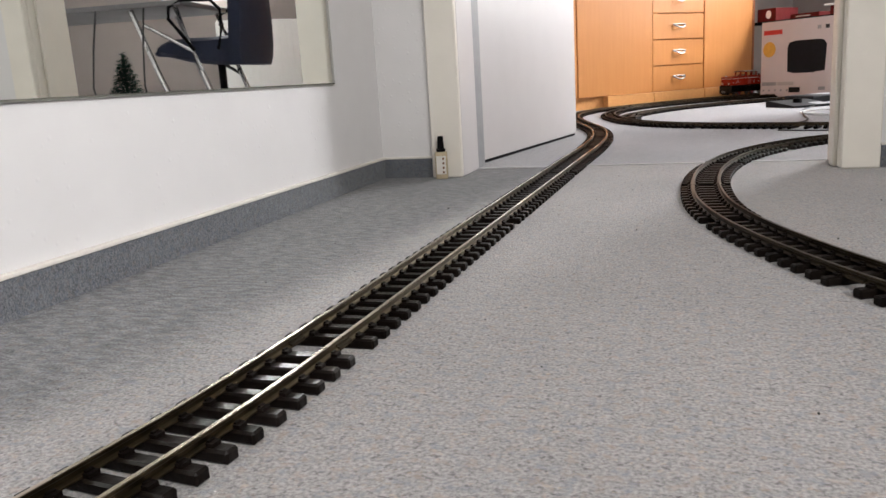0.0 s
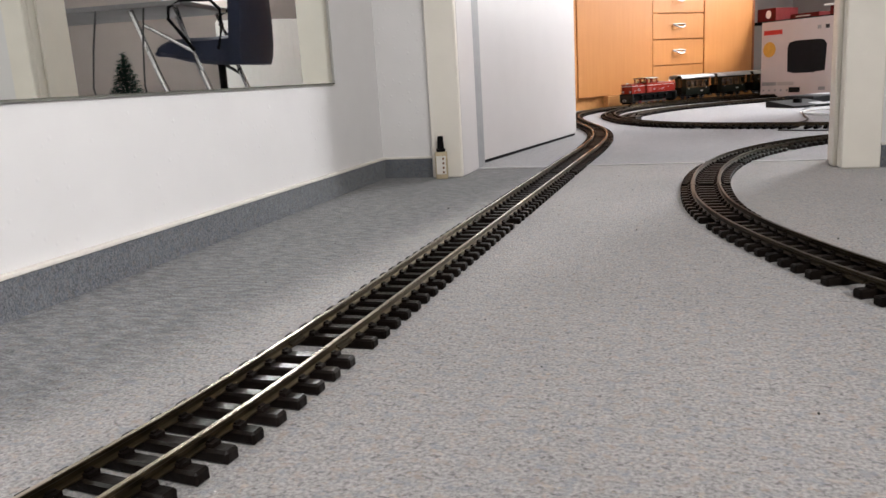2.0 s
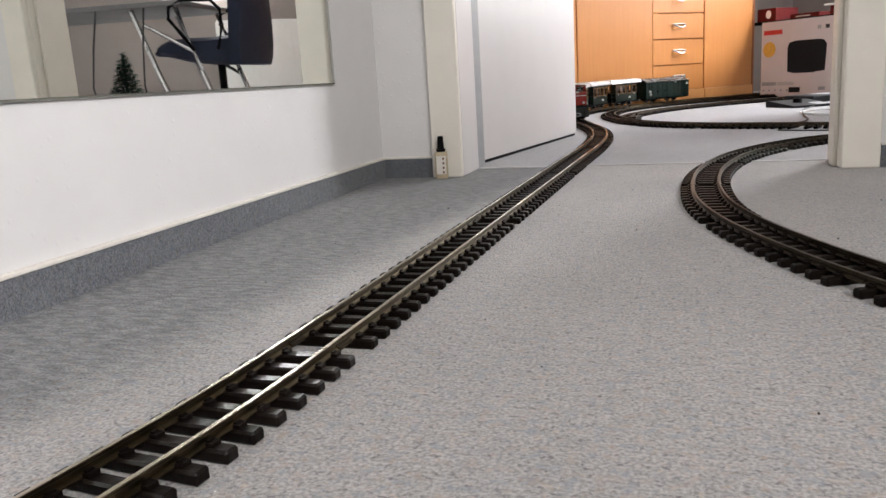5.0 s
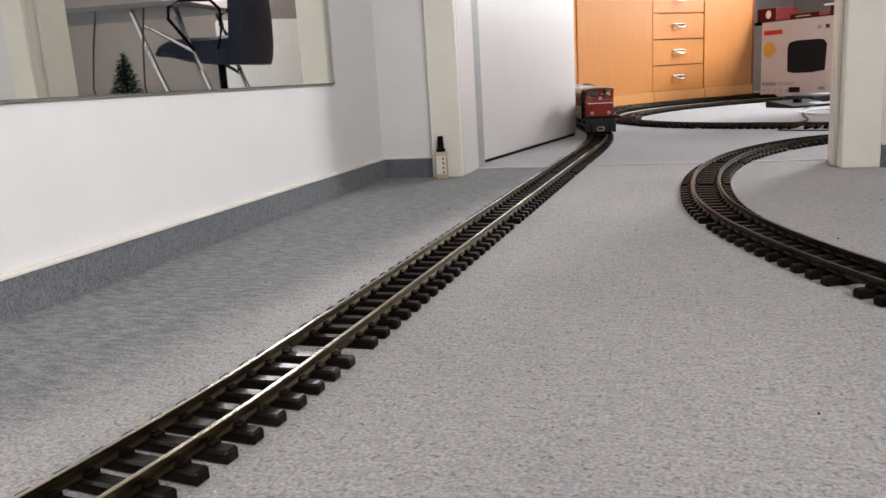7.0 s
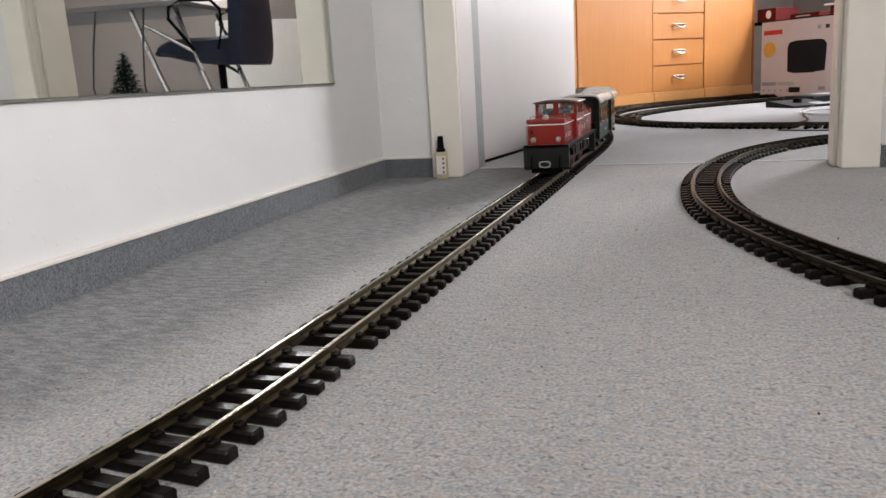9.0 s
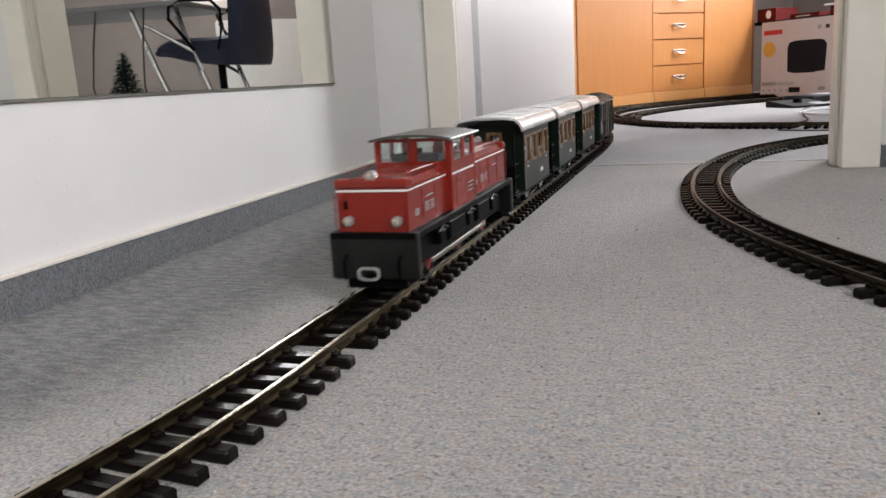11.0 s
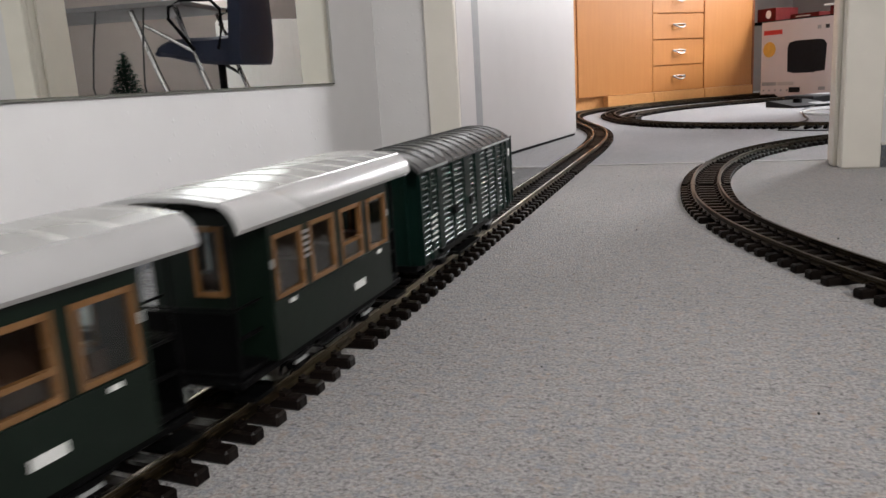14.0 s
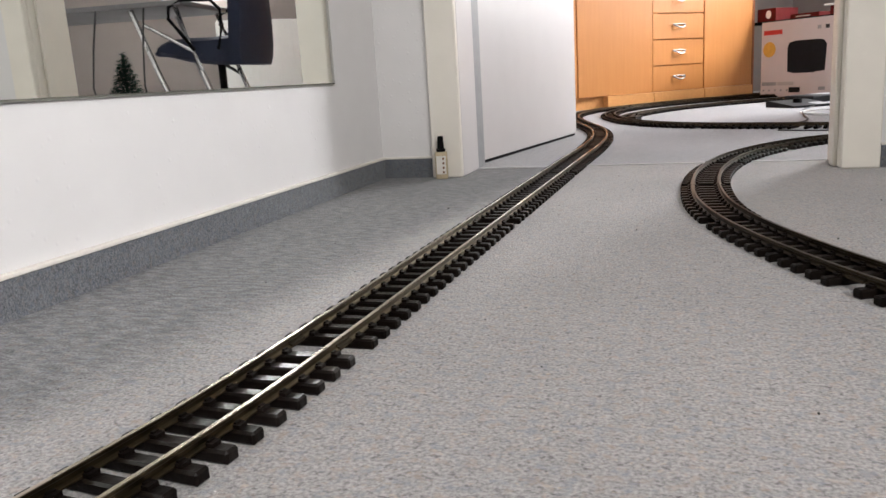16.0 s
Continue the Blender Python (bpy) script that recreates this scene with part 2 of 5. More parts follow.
M_CABLE = mat("black_cable", (0.015, 0.015, 0.015), 0.5)
M_WHITECABLE = mat("white_cable", (0.7, 0.7, 0.7), 0.45)
M_FIR = mat("fir_needles", (0.010, 0.028, 0.018), 0.9, spec=0.08, var=0.4, scale=60)
M_RADIATOR = mat("radiator_enamel", (0.80, 0.79, 0.76), 0.35, var=0.02)
M_CHROME = mat("chrome_tube", (0.55, 0.55, 0.54), 0.22, 1.0, var=0.05)
M_TABLE = mat("grey_table_board", (0.13, 0.125, 0.125), 0.45, var=0.08)
M_LABEL = mat("aged_paper_label", (0.52, 0.42, 0.27), 0.6, var=0.18, scale=110)
M_SEAM = mat("pale_threshold_strip", (0.55, 0.55, 0.55), 0.5, 0.3)


# ---------- mesh helpers ----------
def add_box(bm, x0, x1, y0, y1, z0, z1, bevel=0.0, m=None, seg=1):
    vs = [bm.verts.new((x, y, z)) for x in (x0, x1) for y in (y0, y1) for z in (z0, z1)]
    if m is not None:
        for v in vs:
            v.co = m @ v.co
    fs = [bm.faces.new([vs[i] for i in q]) for q in ((0, 1, 3, 2), (4, 6, 7, 5), (0, 4, 5, 1), (2, 3, 7, 6), (0, 2, 6, 4), (1, 5, 7, 3))]
    if bevel:
        es = {e for f in fs for e in f.edges}
        bmesh.ops.bevel(bm, geom=list(es), offset=bevel, segments=seg, affect="EDGES", profile=0.5)
    return bm


def box(x0, x1, y0, y1, z0, z1, bevel=0.0, m=None, seg=1):
    return add_box(bmesh.new(), x0, x1, y0, y1, z0, z1, bevel, m, seg)


def add_tube(bm, pts, r, sides=8, cap=True):
    """A round bar along a chain of points."""
    pts = [Vector(q) for q in pts]
    rings = []
    up = Vector((0, 0, 1))
    for i, q in enumerate(pts):
        d = (pts[min(i + 1, len(pts) - 1)] - pts[max(i - 1, 0)]).normalized()
        a = d.cross(up if abs(d.z) < 0.95 else Vector((1, 0, 0))).normalized()
        b = d.cross(a)
        rings.append([bm.verts.new(q + (a * math.cos(k * math.tau / sides) + b * math.sin(k * math.tau / sides)) * r) for k in range(sides)])
    for r0, r1 in zip(rings, rings[1:]):
        for k in range(sides):
            bm.faces.new((r0[k], r0[(k + 1) % sides], r1[(k + 1) % sides], r1[k]))
    if cap:
        bm.faces.new(rings[0][::-1])
        bm.faces.new(rings[-1])
    return bm


def tube(pts, r, sides=8):
    return add_tube(bmesh.new(), pts, r, sides)


def add_lathe(bm, profile, sides=20, m=None):
    """Turn a profile of (radius, height) about the z axis."""
    rings = []
    for r, z in profile:
        rings.append([bm.verts.new((r * math.cos(k * math.tau / sides), r * math.sin(k * math.tau / sides), z)) for k in range(sides)])
    for r0, r1 in zip(rings, rings[1:]):
        for k in range(sides):
            bm.faces.new((r0[k], r0[(k + 1) % sides], r1[(k + 1) % sides], r1[k]))
    bm.faces.new(rings[0][::-1])
    bm.faces.new(rings[-1])
    if m is not None:
        for ring in rings:
            for v in ring:
                v.co = m @ v.co
    return bm


def lathe(profile, sides=20, m=None):
    return add_lathe(bmesh.new(), profile, sides, m)


def add_prism(bm, outline, y0, y1, m=None):
    """An outline of (x, z) drawn out along y."""
    a = [bm.verts.new((x, y0, z)) for x, z in outline]
    b = [bm.verts.new((x, y1, z)) for x, z in outline]
    n = len(outline)
    for k in range(n):
        bm.faces.new((a[k], a[(k + 1) % n], b[(k + 1) % n], b[k]))
    bm.faces.new(a[::-1])
    bm.faces.new(b)
    if m is not None:
        for v in a + b:
            v.co = m @ v.co
    return bm


def prism(outline, y0, y1, m=None):
    return add_prism(bmesh.new(), outline, y0, y1, m)


def holed_panel(us, vs, holes, d0, d1, put):
    """A flat panel on a grid of lines us and vs, with the cells in holes left open; put(u, v, d) gives the place."""
    bm = bmesh.new()
    A = {(i, j, k): None for i in range(len(us)) for j in range(len(vs)) for k in (0, 1)}

    def vert(i, j, k):
        if A[i, j, k] is None:
            A[i, j, k] = bm.verts.new(put(us[i], vs[j], (d0, d1)[k]))
        return A[i, j, k]

    cells = {(i, j) for i in range(len(us) - 1) for j in range(len(vs) - 1)} - set(holes)
    for i, j in cells:
        for k in (0, 1):
            bm.faces.new([vert(i, j, k), vert(i + 1, j, k), vert(i + 1, j + 1, k), vert(i, j + 1, k)])
        for (di, dj), (a, b) in (((-1, 0), ((i, j), (i, j + 1))), ((1, 0), ((i + 1, j), (i + 1, j + 1))), ((0, -1), ((i, j), (i + 1, j))), ((0, 1), ((i, j + 1), (i + 1, j + 1)))):
            if (i + di, j + dj) not in cells:
                bm.faces.new([vert(*a, 0), vert(*b, 0), vert(*b, 1), vert(*a, 1)])
    return bm


def mesh_of(name, bm, material, smooth=False):
    bmesh.ops.recalc_face_normals(bm, faces=bm.faces)
    me = bpy.data.meshes.new(name)
    bm.to_mesh(me)
    bm.free()
    me.materials.append(material)
    if smooth:
        me.shade_smooth()
        me.set_sharp_from_angle(angle=radians(35))
    return me


def part(name, bm, material, parent, label="", smooth=False):
    ob = new(name, mesh_of(name, bm, material, smooth))
    ob.parent = parent
    if label:
        ob["label"] = label
    return ob


def thing(name, label, category, m=None, group="", kind=""):
    ob = tagged(new(name), label, category, group, kind)
    if m is not None:
        ob.matrix_basis = m
    return ob


def solid(name, bm, material, label, category, m=None, group="", kind="", smooth=False):
    ob = tagged(new(name, mesh_of(name, bm, material, smooth)), label, category, group, kind)
    if m is not None:
        ob.matrix_basis = m
    return ob


def structure(name, bm, material, label="", smooth=False):
    return tagged(new(name, mesh_of(name, bm, material, smooth)), label, "", "", "structure")


def turned(x, y, z, heading):
    """A pose whose y axis points along the heading (radians from +y towards +x)."""
    return Matrix.LocRotScale((x, y, z), Euler((0, 0, -heading)), None)


# ---------- structure ----------
WALL_X = -0.728
DOOR_L, DOOR_R, WY0, WY1 = -0.517, 0.318, 1.845, 1.995
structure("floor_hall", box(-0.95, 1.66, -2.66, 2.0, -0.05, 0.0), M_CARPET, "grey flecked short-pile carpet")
structure("floor_room", box(-3.0, 5.2, 2.0, 8.2, -0.05, 0.0), M_CARPET_ROOM_LIT, "grey short-pile carpet, coloured paler for the window light")
structure("wall_west", box(WALL_X - 0.15, WALL_X, -2.6, WY1, 0, 2.5), M_WALL, "white painted plaster wall")
bm = box(WALL_X, DOOR_L - 0.07, WY0 + 0.006, WY1, 0, 2.5)
add_box(bm, DOOR_R + 0.07, 1.45, WY0 + 0.006, WY1, 0, 2.5)
add_box(bm, DOOR_L - 0.07, DOOR_R + 0.07, WY0 + 0.006, WY1, 2.06, 2.5)
structure("wall_north", bm, M_WALL, "white painted wall with a doorway")
# Unseen wall, set close so the fill lamp reaches the floor.
structure("wall_east", holed_panel([-2.6, -1.55, -0.45, WY1], [0, 0.90, 2.10, 2.5], [(1, 1)], 1.45, 1.60, lambda u, v, d: (d, u, v)), M_WALL, "white painted wall, out of view, with an added window")
structure("wall_south", box(WALL_X, 1.45, -2.6, -2.45, 0, 2.5), M_WALL, "white painted wall")
structure("ceiling", box(-3.2, 5.4, -3.35, 8.4, 2.5, 2.62), M_CEIL, "white painted ceiling")


def wall_run(name, a, b, material, label, z1=2.5, openings=()):
    """A wall between two places of the plan, its thickness to the left of the way, with openings (from, to, sill, head)."""
    d = Vector((b[0] - a[0], b[1] - a[1], 0))
    h = math.atan2(d.x, d.y)
    m = turned(a[0], a[1], 0, h)
    length = d.length
    bm = bmesh.new()
    at = 0.0
    for s0, s1, sill, head in openings:
        add_box(bm, -0.14, 0, at, s0, 0, z1, m=m)
        add_box(bm, -0.14, 0, s0, s1, 0, sill, m=m)
        add_box(bm, -0.14, 0, s0, s1, head, z1, m=m)
        at = s1
    add_box(bm, -0.14, 0, at, length, 0, z1, m=m)
    return structure(name, bm, material, label)


A0 = (CORNER[0] - DX * 5.0, CORNER[1] - DY * 5.0)
wall_run("wall_cabinets", A0, CORNER, M_GREYWALL, "dark grey painted wall behind the cabinet")
wall_run("wall_window", CORNER, window_wall(5.6), M_GREYWALL, "dark grey painted wall with a window", openings=((1.37, 2.27, 0.97, 2.24),))
wall_run("wall_room_east", window_wall(5.6), (window_wall(5.6)[0], 1.995), M_WALL, "white painted wall")
wall_run("wall_room_south", (window_wall(5.6)[0], 1.995), (1.60, 1.995), M_WALL, "white painted wall")
wall_run("wall_room_west", (WALL_X, 1.995), (A0[0], 1.995), M_WALL, "white painted wall")
wall_run("wall_room_corner", (A0[0], 1.9), (A0[0] - 0.01, A0[1] + 0.2), M_WALL, "white painted wall")

# skirting: carpet strips with a cream cap
sk = tagged(new("baseboard"), "dark grey carpet skirting with a cream cap strip", "", "", "structure")
part("strip", box(WALL_X, WALL_X + 0.008, -2.45, WY0, 0, 0.047), M_SKIRT, sk)
part("cap", box(WALL_X, WALL_X + 0.010, -2.45, WY0, 0.047, 0.053, 0.001), M_CAP, sk)
part("strip", box(WALL_X + 0.008, DOOR_L - 0.076, WY0 - 0.003, WY0 + 0.006, 0, 0.047), M_SKIRT, sk)
part("cap", box(WALL_X + 0.010, DOOR_L - 0.076, WY0 - 0.004, WY0 + 0.006, 0.047, 0.052, 0.001), M_CAP, sk)
part("strip", box(DOOR_R + 0.078, 1.45, WY0 - 0.003, WY0 + 0.006, 0, 0.047), M_SKIRT, sk)
part("cap", box(DOOR_R + 0.078, 1.45, WY0 - 0.004, WY0 + 0.006, 0.047, 0.052, 0.001), M_CAP, sk)

# door frame: cream casing to the hall, pale reveal with a stop
fr = tagged(new("door_1_frame"), "cream painted wooden door frame", "", "", "structure")
for s, x in ((-1, DOOR_L), (1, DOOR_R)):
    part("casing", box(min(x, x + s * 0.075), max(x, x + s * 0.075), WY0 - 0.014, WY0 + 0.006, 0, 2.10, 0.003), M_CREAM, fr)
    part("reveal", box(min(x, x + s * 0.06), max(x, x + s * 0.06), WY0 + 0.006, WY1 + 0.004, 0, 2.06, 0.002), M_CREAM if s > 0 else M_WHITE, fr)
    part("casing", box(min(x + s * 0.02, x + s * 0.075), max(x + s * 0.02, x + s * 0.075), WY1 + 0.004, WY1 + 0.018, 0, 2.10, 0.003), M_CREAM if s > 0 else M_WHITE, fr)
part("stop", box(DOOR_R - 0.010, DOOR_R, WY0 + 0.03, WY0 + 0.075, 0, 2.04, 0.002), M_CREAM, fr)
# Grey strip where only shade fills the gap between frame and leaf.
part("hinge_gap_shade", box(DOOR_L - 0.040, DOOR_L - 0.005, WY1 + 0.0185, 2.085, 0, 2.03), M_INKGREY, fr, "grey strip put where shade fills the hinge gap")
part("head", box(DOOR_L, DOOR_R, WY0 - 0.014, WY1 + 0.018, 2.03, 2.10, 0.003), M_CREAM, fr)
structure("trim", box(DOOR_L, DOOR_R, 1.995, 2.007, 0, 0.0022), M_SEAM, "thin pale threshold seam")

# door leaf, standing open into the room
DL = math.atan2(0.148, 0.919)
dm = turned(-0.5375, 2.0885, 0, DL)
door = tagged(new("door_1"), "white flush interior door, standing wide open", "", "", "structure")
door.matrix_basis = dm
part("leaf", box(-0.04, 0.0, 0.0, 0.925, 0.009, 2.01, 0.002, seg=2), M_WHITE, door)
# Black strip draws the shadow line of the open gap under the leaf.
part("leaf_gap_shade", box(-0.035, -0.005, 0.01, 0.92, 0.0, 0.0085), M_BLACK, door, "black strip put where the gap under the door is dark")

# mirror on the hall wall
mir = tagged(new("wall_mirror"), "large frameless wall mirror with a thin grey edge", "mirror")
mir.matrix_basis = pose(WALL_X, 0, 0)
part("backing", box(0.0, 0.006, 0.1, 1.586, 0.2395, 1.62), M_MIRROREDGE, mir, "dark mirror edge")
part("glass", box(0.006, 0.008, 0.103, 1.583, 0.2425, 1.617), M_MIRROR, mir, "silvered mirror glass")

# windows
def window(name, m, w, h, label):
    win = tagged(new(name), label, "", "", "structure")
    win.matrix_basis = m
    for x0, x1, z0, z1 in ((0, 0.06, 0, h), (w - 0.06, w, 0, h), (0.06, w - 0.06, 0, 0.06), (0.06, w - 0.06, h - 0.06, h), (w / 2 - 0.02, w / 2 + 0.02, 0.06, h - 0.06)):
        part("window_frame", box(x0, x1, -0.035, 0.035, z0, z1, 0.004), M_WHITE, win)
    part("window_sill", box(0.0, w, -0.065, -0.037, 0.002, 0.03, 0.004), M_WHITE, win)
    for x0, x1 in ((0.06, w / 2 - 0.02), (w / 2 + 0.02, w - 0.06)):
        pane = part("pane", box(x0, x1, -0.004, 0.004, 0.06, h - 0.06), M_GLASS, win)
        pane.visible_shadow = False
    return win


q = window_wall(1.37, 0.08)
window("window_1", Matrix.LocRotScale((q[0], q[1], 0.97), Euler((0, 0, math.atan2(NY, NX))), None), 0.90, 1.27, "white two-sash window over the radiator")
# Hall window added out of view to carry the fill lamp.
window("window_2", Matrix.LocRotScale((1.53, -0.45, 0.90), Euler((0, 0, -math.pi / 2)), None), 1.1, 1.2, "white two-sash hall window, out of view, added for the fill lamp")

# ---------- railway ----------
def spline(nodes, step=0.01):
    """Catmull-Rom through the nodes, resampled at an even step."""
    P = [Vector((*n, 0)) for n in nodes]
    P = [P[0] * 2 - P[1]] + P + [P[-1] * 2 - P[-2]]
    fine = []
    for i in range(1, len(P) - 2):
        for k in range(40):
            t = k / 40
            a, b, c, d = P[i - 1:i + 3]
            fine.append(0.5 * ((2 * b) + (c - a) * t + (2 * a - 5 * b + 4 * c - d) * t * t + (3 * b - a - 3 * c + d) * t ** 3))
    fine.append(P[-2])
    out, acc = [fine[0]], 0.0
    for a, b in zip(fine, fine[1:]):
        L = (b - a).length
        while acc + L >= step:
            a = a + (b - a) * ((step - acc) / L)
            L = (b - a).length
            out.append(a)
            acc = 0.0
        acc += L
    return out


class Line:
    def __init__(self, nodes, step=0.01):
        self.p, self.step = spline(nodes, step), step
        self.length = (len(self.p) - 1) * step

    def at(self, s):
        u = s / self.step
        i = min(max(int(math.floor(u)), 0), len(self.p) - 2)
        return self.p[i] + (self.p[i + 1] - self.p[i]) * (u - i)

    def way(self, s):
        return (self.at(s + 0.012) - self.at(s - 0.012)).normalized()


def straight_x(y):
    return -0.3298 + 0.0258 * y


MAIN_NODES = [(2.9, 6.0), (2.4, 6.42), (1.9, 6.55), (1.5, 6.5), (1.1, 6.30), (0.75, 6.03), (0.45, 5.76), (0.19, 5.52), (-0.05, 5.27), (-0.23, 5.03), (-0.39, 4.80),
              (-0.495, 4.55), (-0.545, 4.28), (-0.535, 4.02), (-0.487, 3.74), (-0.410, 3.44), (-0.320, 3.08), (-0.277, 2.74), (straight_x(2.4), 2.4),
              (straight_x(2.1), 2.1), (straight_x(1.8), 1.8), (straight_x(1.5), 1.5), (straight_x(1.2), 1.2), (straight_x(0.9), 0.9), (straight_x(0.6), 0.6),
              (-0.3215, 0.45), (-0.339, 0.3), (-0.367, 0.1), (-0.400, -0.1), (-0.44, -0.4), (-0.46, -0.8), (-0.44, -1.2), (-0.44, -1.8), (-0.44, -3.0)]
MAIN = Line(MAIN_NODES)
SIDE = Line([(1.3, 0.02), (0.9, 0.18), (0.6, 0.36), (0.390, 0.57), (0.278, 0.722), (0.200, 0.857), (0.138, 0.997), (0.091, 1.131), (0.061, 1.254), (0.045, 1.367), (0.0395, 1.494),
             (0.042, 1.625), (0.054, 1.755), (0.079, 1.89), (0.115, 2.02), (0.168, 2.145), (0.235, 2.26), (0.32, 2.37), (0.43, 2.46), (0.60, 2.55), (0.85, 2.61), (1.2, 2.63)])
LOOP = Line([(1.3, 3.02), (1.0, 2.89), (0.75, 2.87), (0.465, 2.915), (0.27, 3.0), (0.085, 3.11), (-0.10, 3.29), (-0.235, 3.55), (-0.325, 3.86), (-0.365, 4.15), (-0.35, 4.42),
             (-0.27, 4.68), (-0.13, 4.90), (0.06, 5.12), (0.30, 5.33), (0.58, 5.52), (0.9, 5.62)][::-1])
BRANCH = Line([(-0.265, 3.80), (-0.235, 4.0), (-0.17, 4.20), (-0.06, 4.42), (0.11, 4.63), (0.34, 4.84), (0.60, 5.03), (0.9, 5.15), (1.3, 5.2)])
RAIL_PROFILE = [(-0.0042, 0.0100), (0.0042, 0.0100), (0.0042, 0.0112), (0.0010, 0.0124), (0.0010, 0.0155), (0.0019, 0.0163), (0.0019, 0.0184), (-0.0019, 0.0184), (-0.0019, 0.0163),
                (-0.0010, 0.0155), (-0.0010, 0.0124), (-0.0042, 0.0112)]
HEAD_PROFILE = [(-0.0018, 0.0182), (0.0018, 0.0182), (0.0018, 0.0190), (-0.0018, 0.0190)]


def sweep(line, s0, s1, off, profile):
    bm = bmesh.new()
    n = max(2, int((s1 - s0) / 0.03) + 1)
    rings = []
    for k in range(n + 1):
        s = s0 + (s1 - s0) * k / n
        c, d = line.at(s), line.way(s)
        side = Vector((d.y, -d.x, 0))
        rings.append([bm.verts.new(c + side * (off + x) + Vector((0, 0, z))) for x, z in profile])
    m = len(profile)
    for r0, r1 in zip(rings, rings[1:]):
        for k in range(m):
            bm.faces.new((r0[k], r0[(k + 1) % m], r1[(k + 1) % m], r1[k]))
    bm.faces.new(rings[0][::-1])
    bm.faces.new(rings[-1])
    return bm


M_SLEEPERNEW = mat("black_glossy_plastic", (0.0085, 0.0058, 0.0050), 0.30, var=0.3, scale=90, bump=0.35, bump_scale=120, obj_var=0.25, spec=0.13)


def sleeper_mesh(material):
    """A moulded sleeper with worn edges and four rail chairs."""
    bm = bmesh.new()
    add_box(bm, -0.0458, 0.0458, -0.0066, 0.0066, 0.0, 0.0098, 0.0018)
    for x in (-0.0237, 0.0237):
        for s in (-1, 1):
            add_box(bm, x + s * 0.0066 - 0.0028, x + s * 0.0066 + 0.0028, -0.0044, 0.0044, 0.0090, 0.0128)
            add_box(bm, x + s * 0.0048 - 0.0012, x + s * 0.0048 + 0.0012, -0.0030, 0.0030, 0.0120, 0.0142)
    return mesh_of("sleeper", bm, material)


SLEEPER, SLEEPER_NEW = sleeper_mesh(M_SLEEPER), sleeper_mesh(M_SLEEPERNEW)


def lay_track(line, s_start, s_end, length, ties, label, rail_mat, sleeper=SLEEPER):
    s = s_start
    while s < s_end - 0.05:
        e = min(s + length, s_end)
        sec = thing("track_section", label, "model track", group="garden railway track on the carpet")
        for off in (-0.0237, 0.0237):
            r = part("rail", sweep(line, s + 0.0006, e - 0.0006, off, RAIL_PROFILE), rail_mat, sec)
            part("rail_head", sweep(line, s + 0.0006, e - 0.0006, off, HEAD_PROFILE), M_RAILHEAD if rail_mat is M_RAIL else rail_mat, r, "bright worn running surface")
            part("rail_joiner", sweep(line, s - 0.012, s + 0.012, off, [(-0.0050, 0.0098), (0.0050, 0.0098), (0.0044, 0.0128), (0.0016, 0.0132), (0.0016, 0.0152), (-0.0016, 0.0152), (-0.0016, 0.0132), (-0.0044, 0.0128)]), M_RUSTRAIL, r)
        pitch = (length - 0.050) / (ties - 1)
        for k in range(ties):
            u = s + 0.025 + k * pitch
            if u > e:
                break
            c, d = line.at(u), line.way(u)
            ob = new("sleeper", sleeper)
            ob.parent = sec
            ob.matrix_basis = Matrix.LocRotScale((c.x, c.y, 0), Euler((0, 0, math.atan2(d.y, d.x) - math.pi / 2 + random.uniform(-0.012, 0.012))), None)
        s = e


def s_of_y(line, y, lo, hi):
    """Arc length at which a line that runs towards smaller y passes that y."""
    for _ in range(50):
        mid = (lo + hi) / 2
        if line.at(mid).y > y:
            lo = mid
        else:
            hi = mid
    return hi


S_JOINT = s_of_y(MAIN, 0.605, 4.0, MAIN.length)
lay_track(MAIN, S_JOINT - 1.8, S_JOINT, 0.6, 20, "dark brown plastic track with worn brass rails", M_RAIL)
lay_track(MAIN, S_JOINT, S_JOINT + 1.9, 0.36, 12, "glossy black plastic track with worn brass rails, gently curved", M_RAIL, SLEEPER_NEW)
lay_track(MAIN, S_JOINT - 1.8 - 15 * 0.36, S_JOINT - 1.8, 0.36, 12, "dark brown plastic track with worn brass rails, curved", M_RAIL)
lay_track(SIDE, 0.0, SIDE.length, 0.36, 12, "curved dark brown track with tarnished brass rails", M_RUSTRAIL)
lay_track(LOOP, 0.0, LOOP.length, 0.36, 12, "curved dark brown loop track with dull rails", M_RUSTRAIL)
lay_track(BRANCH, 0.0, BRANCH.length, 0.36, 12, "dark brown branch track beside the loop", M_RUSTRAIL)

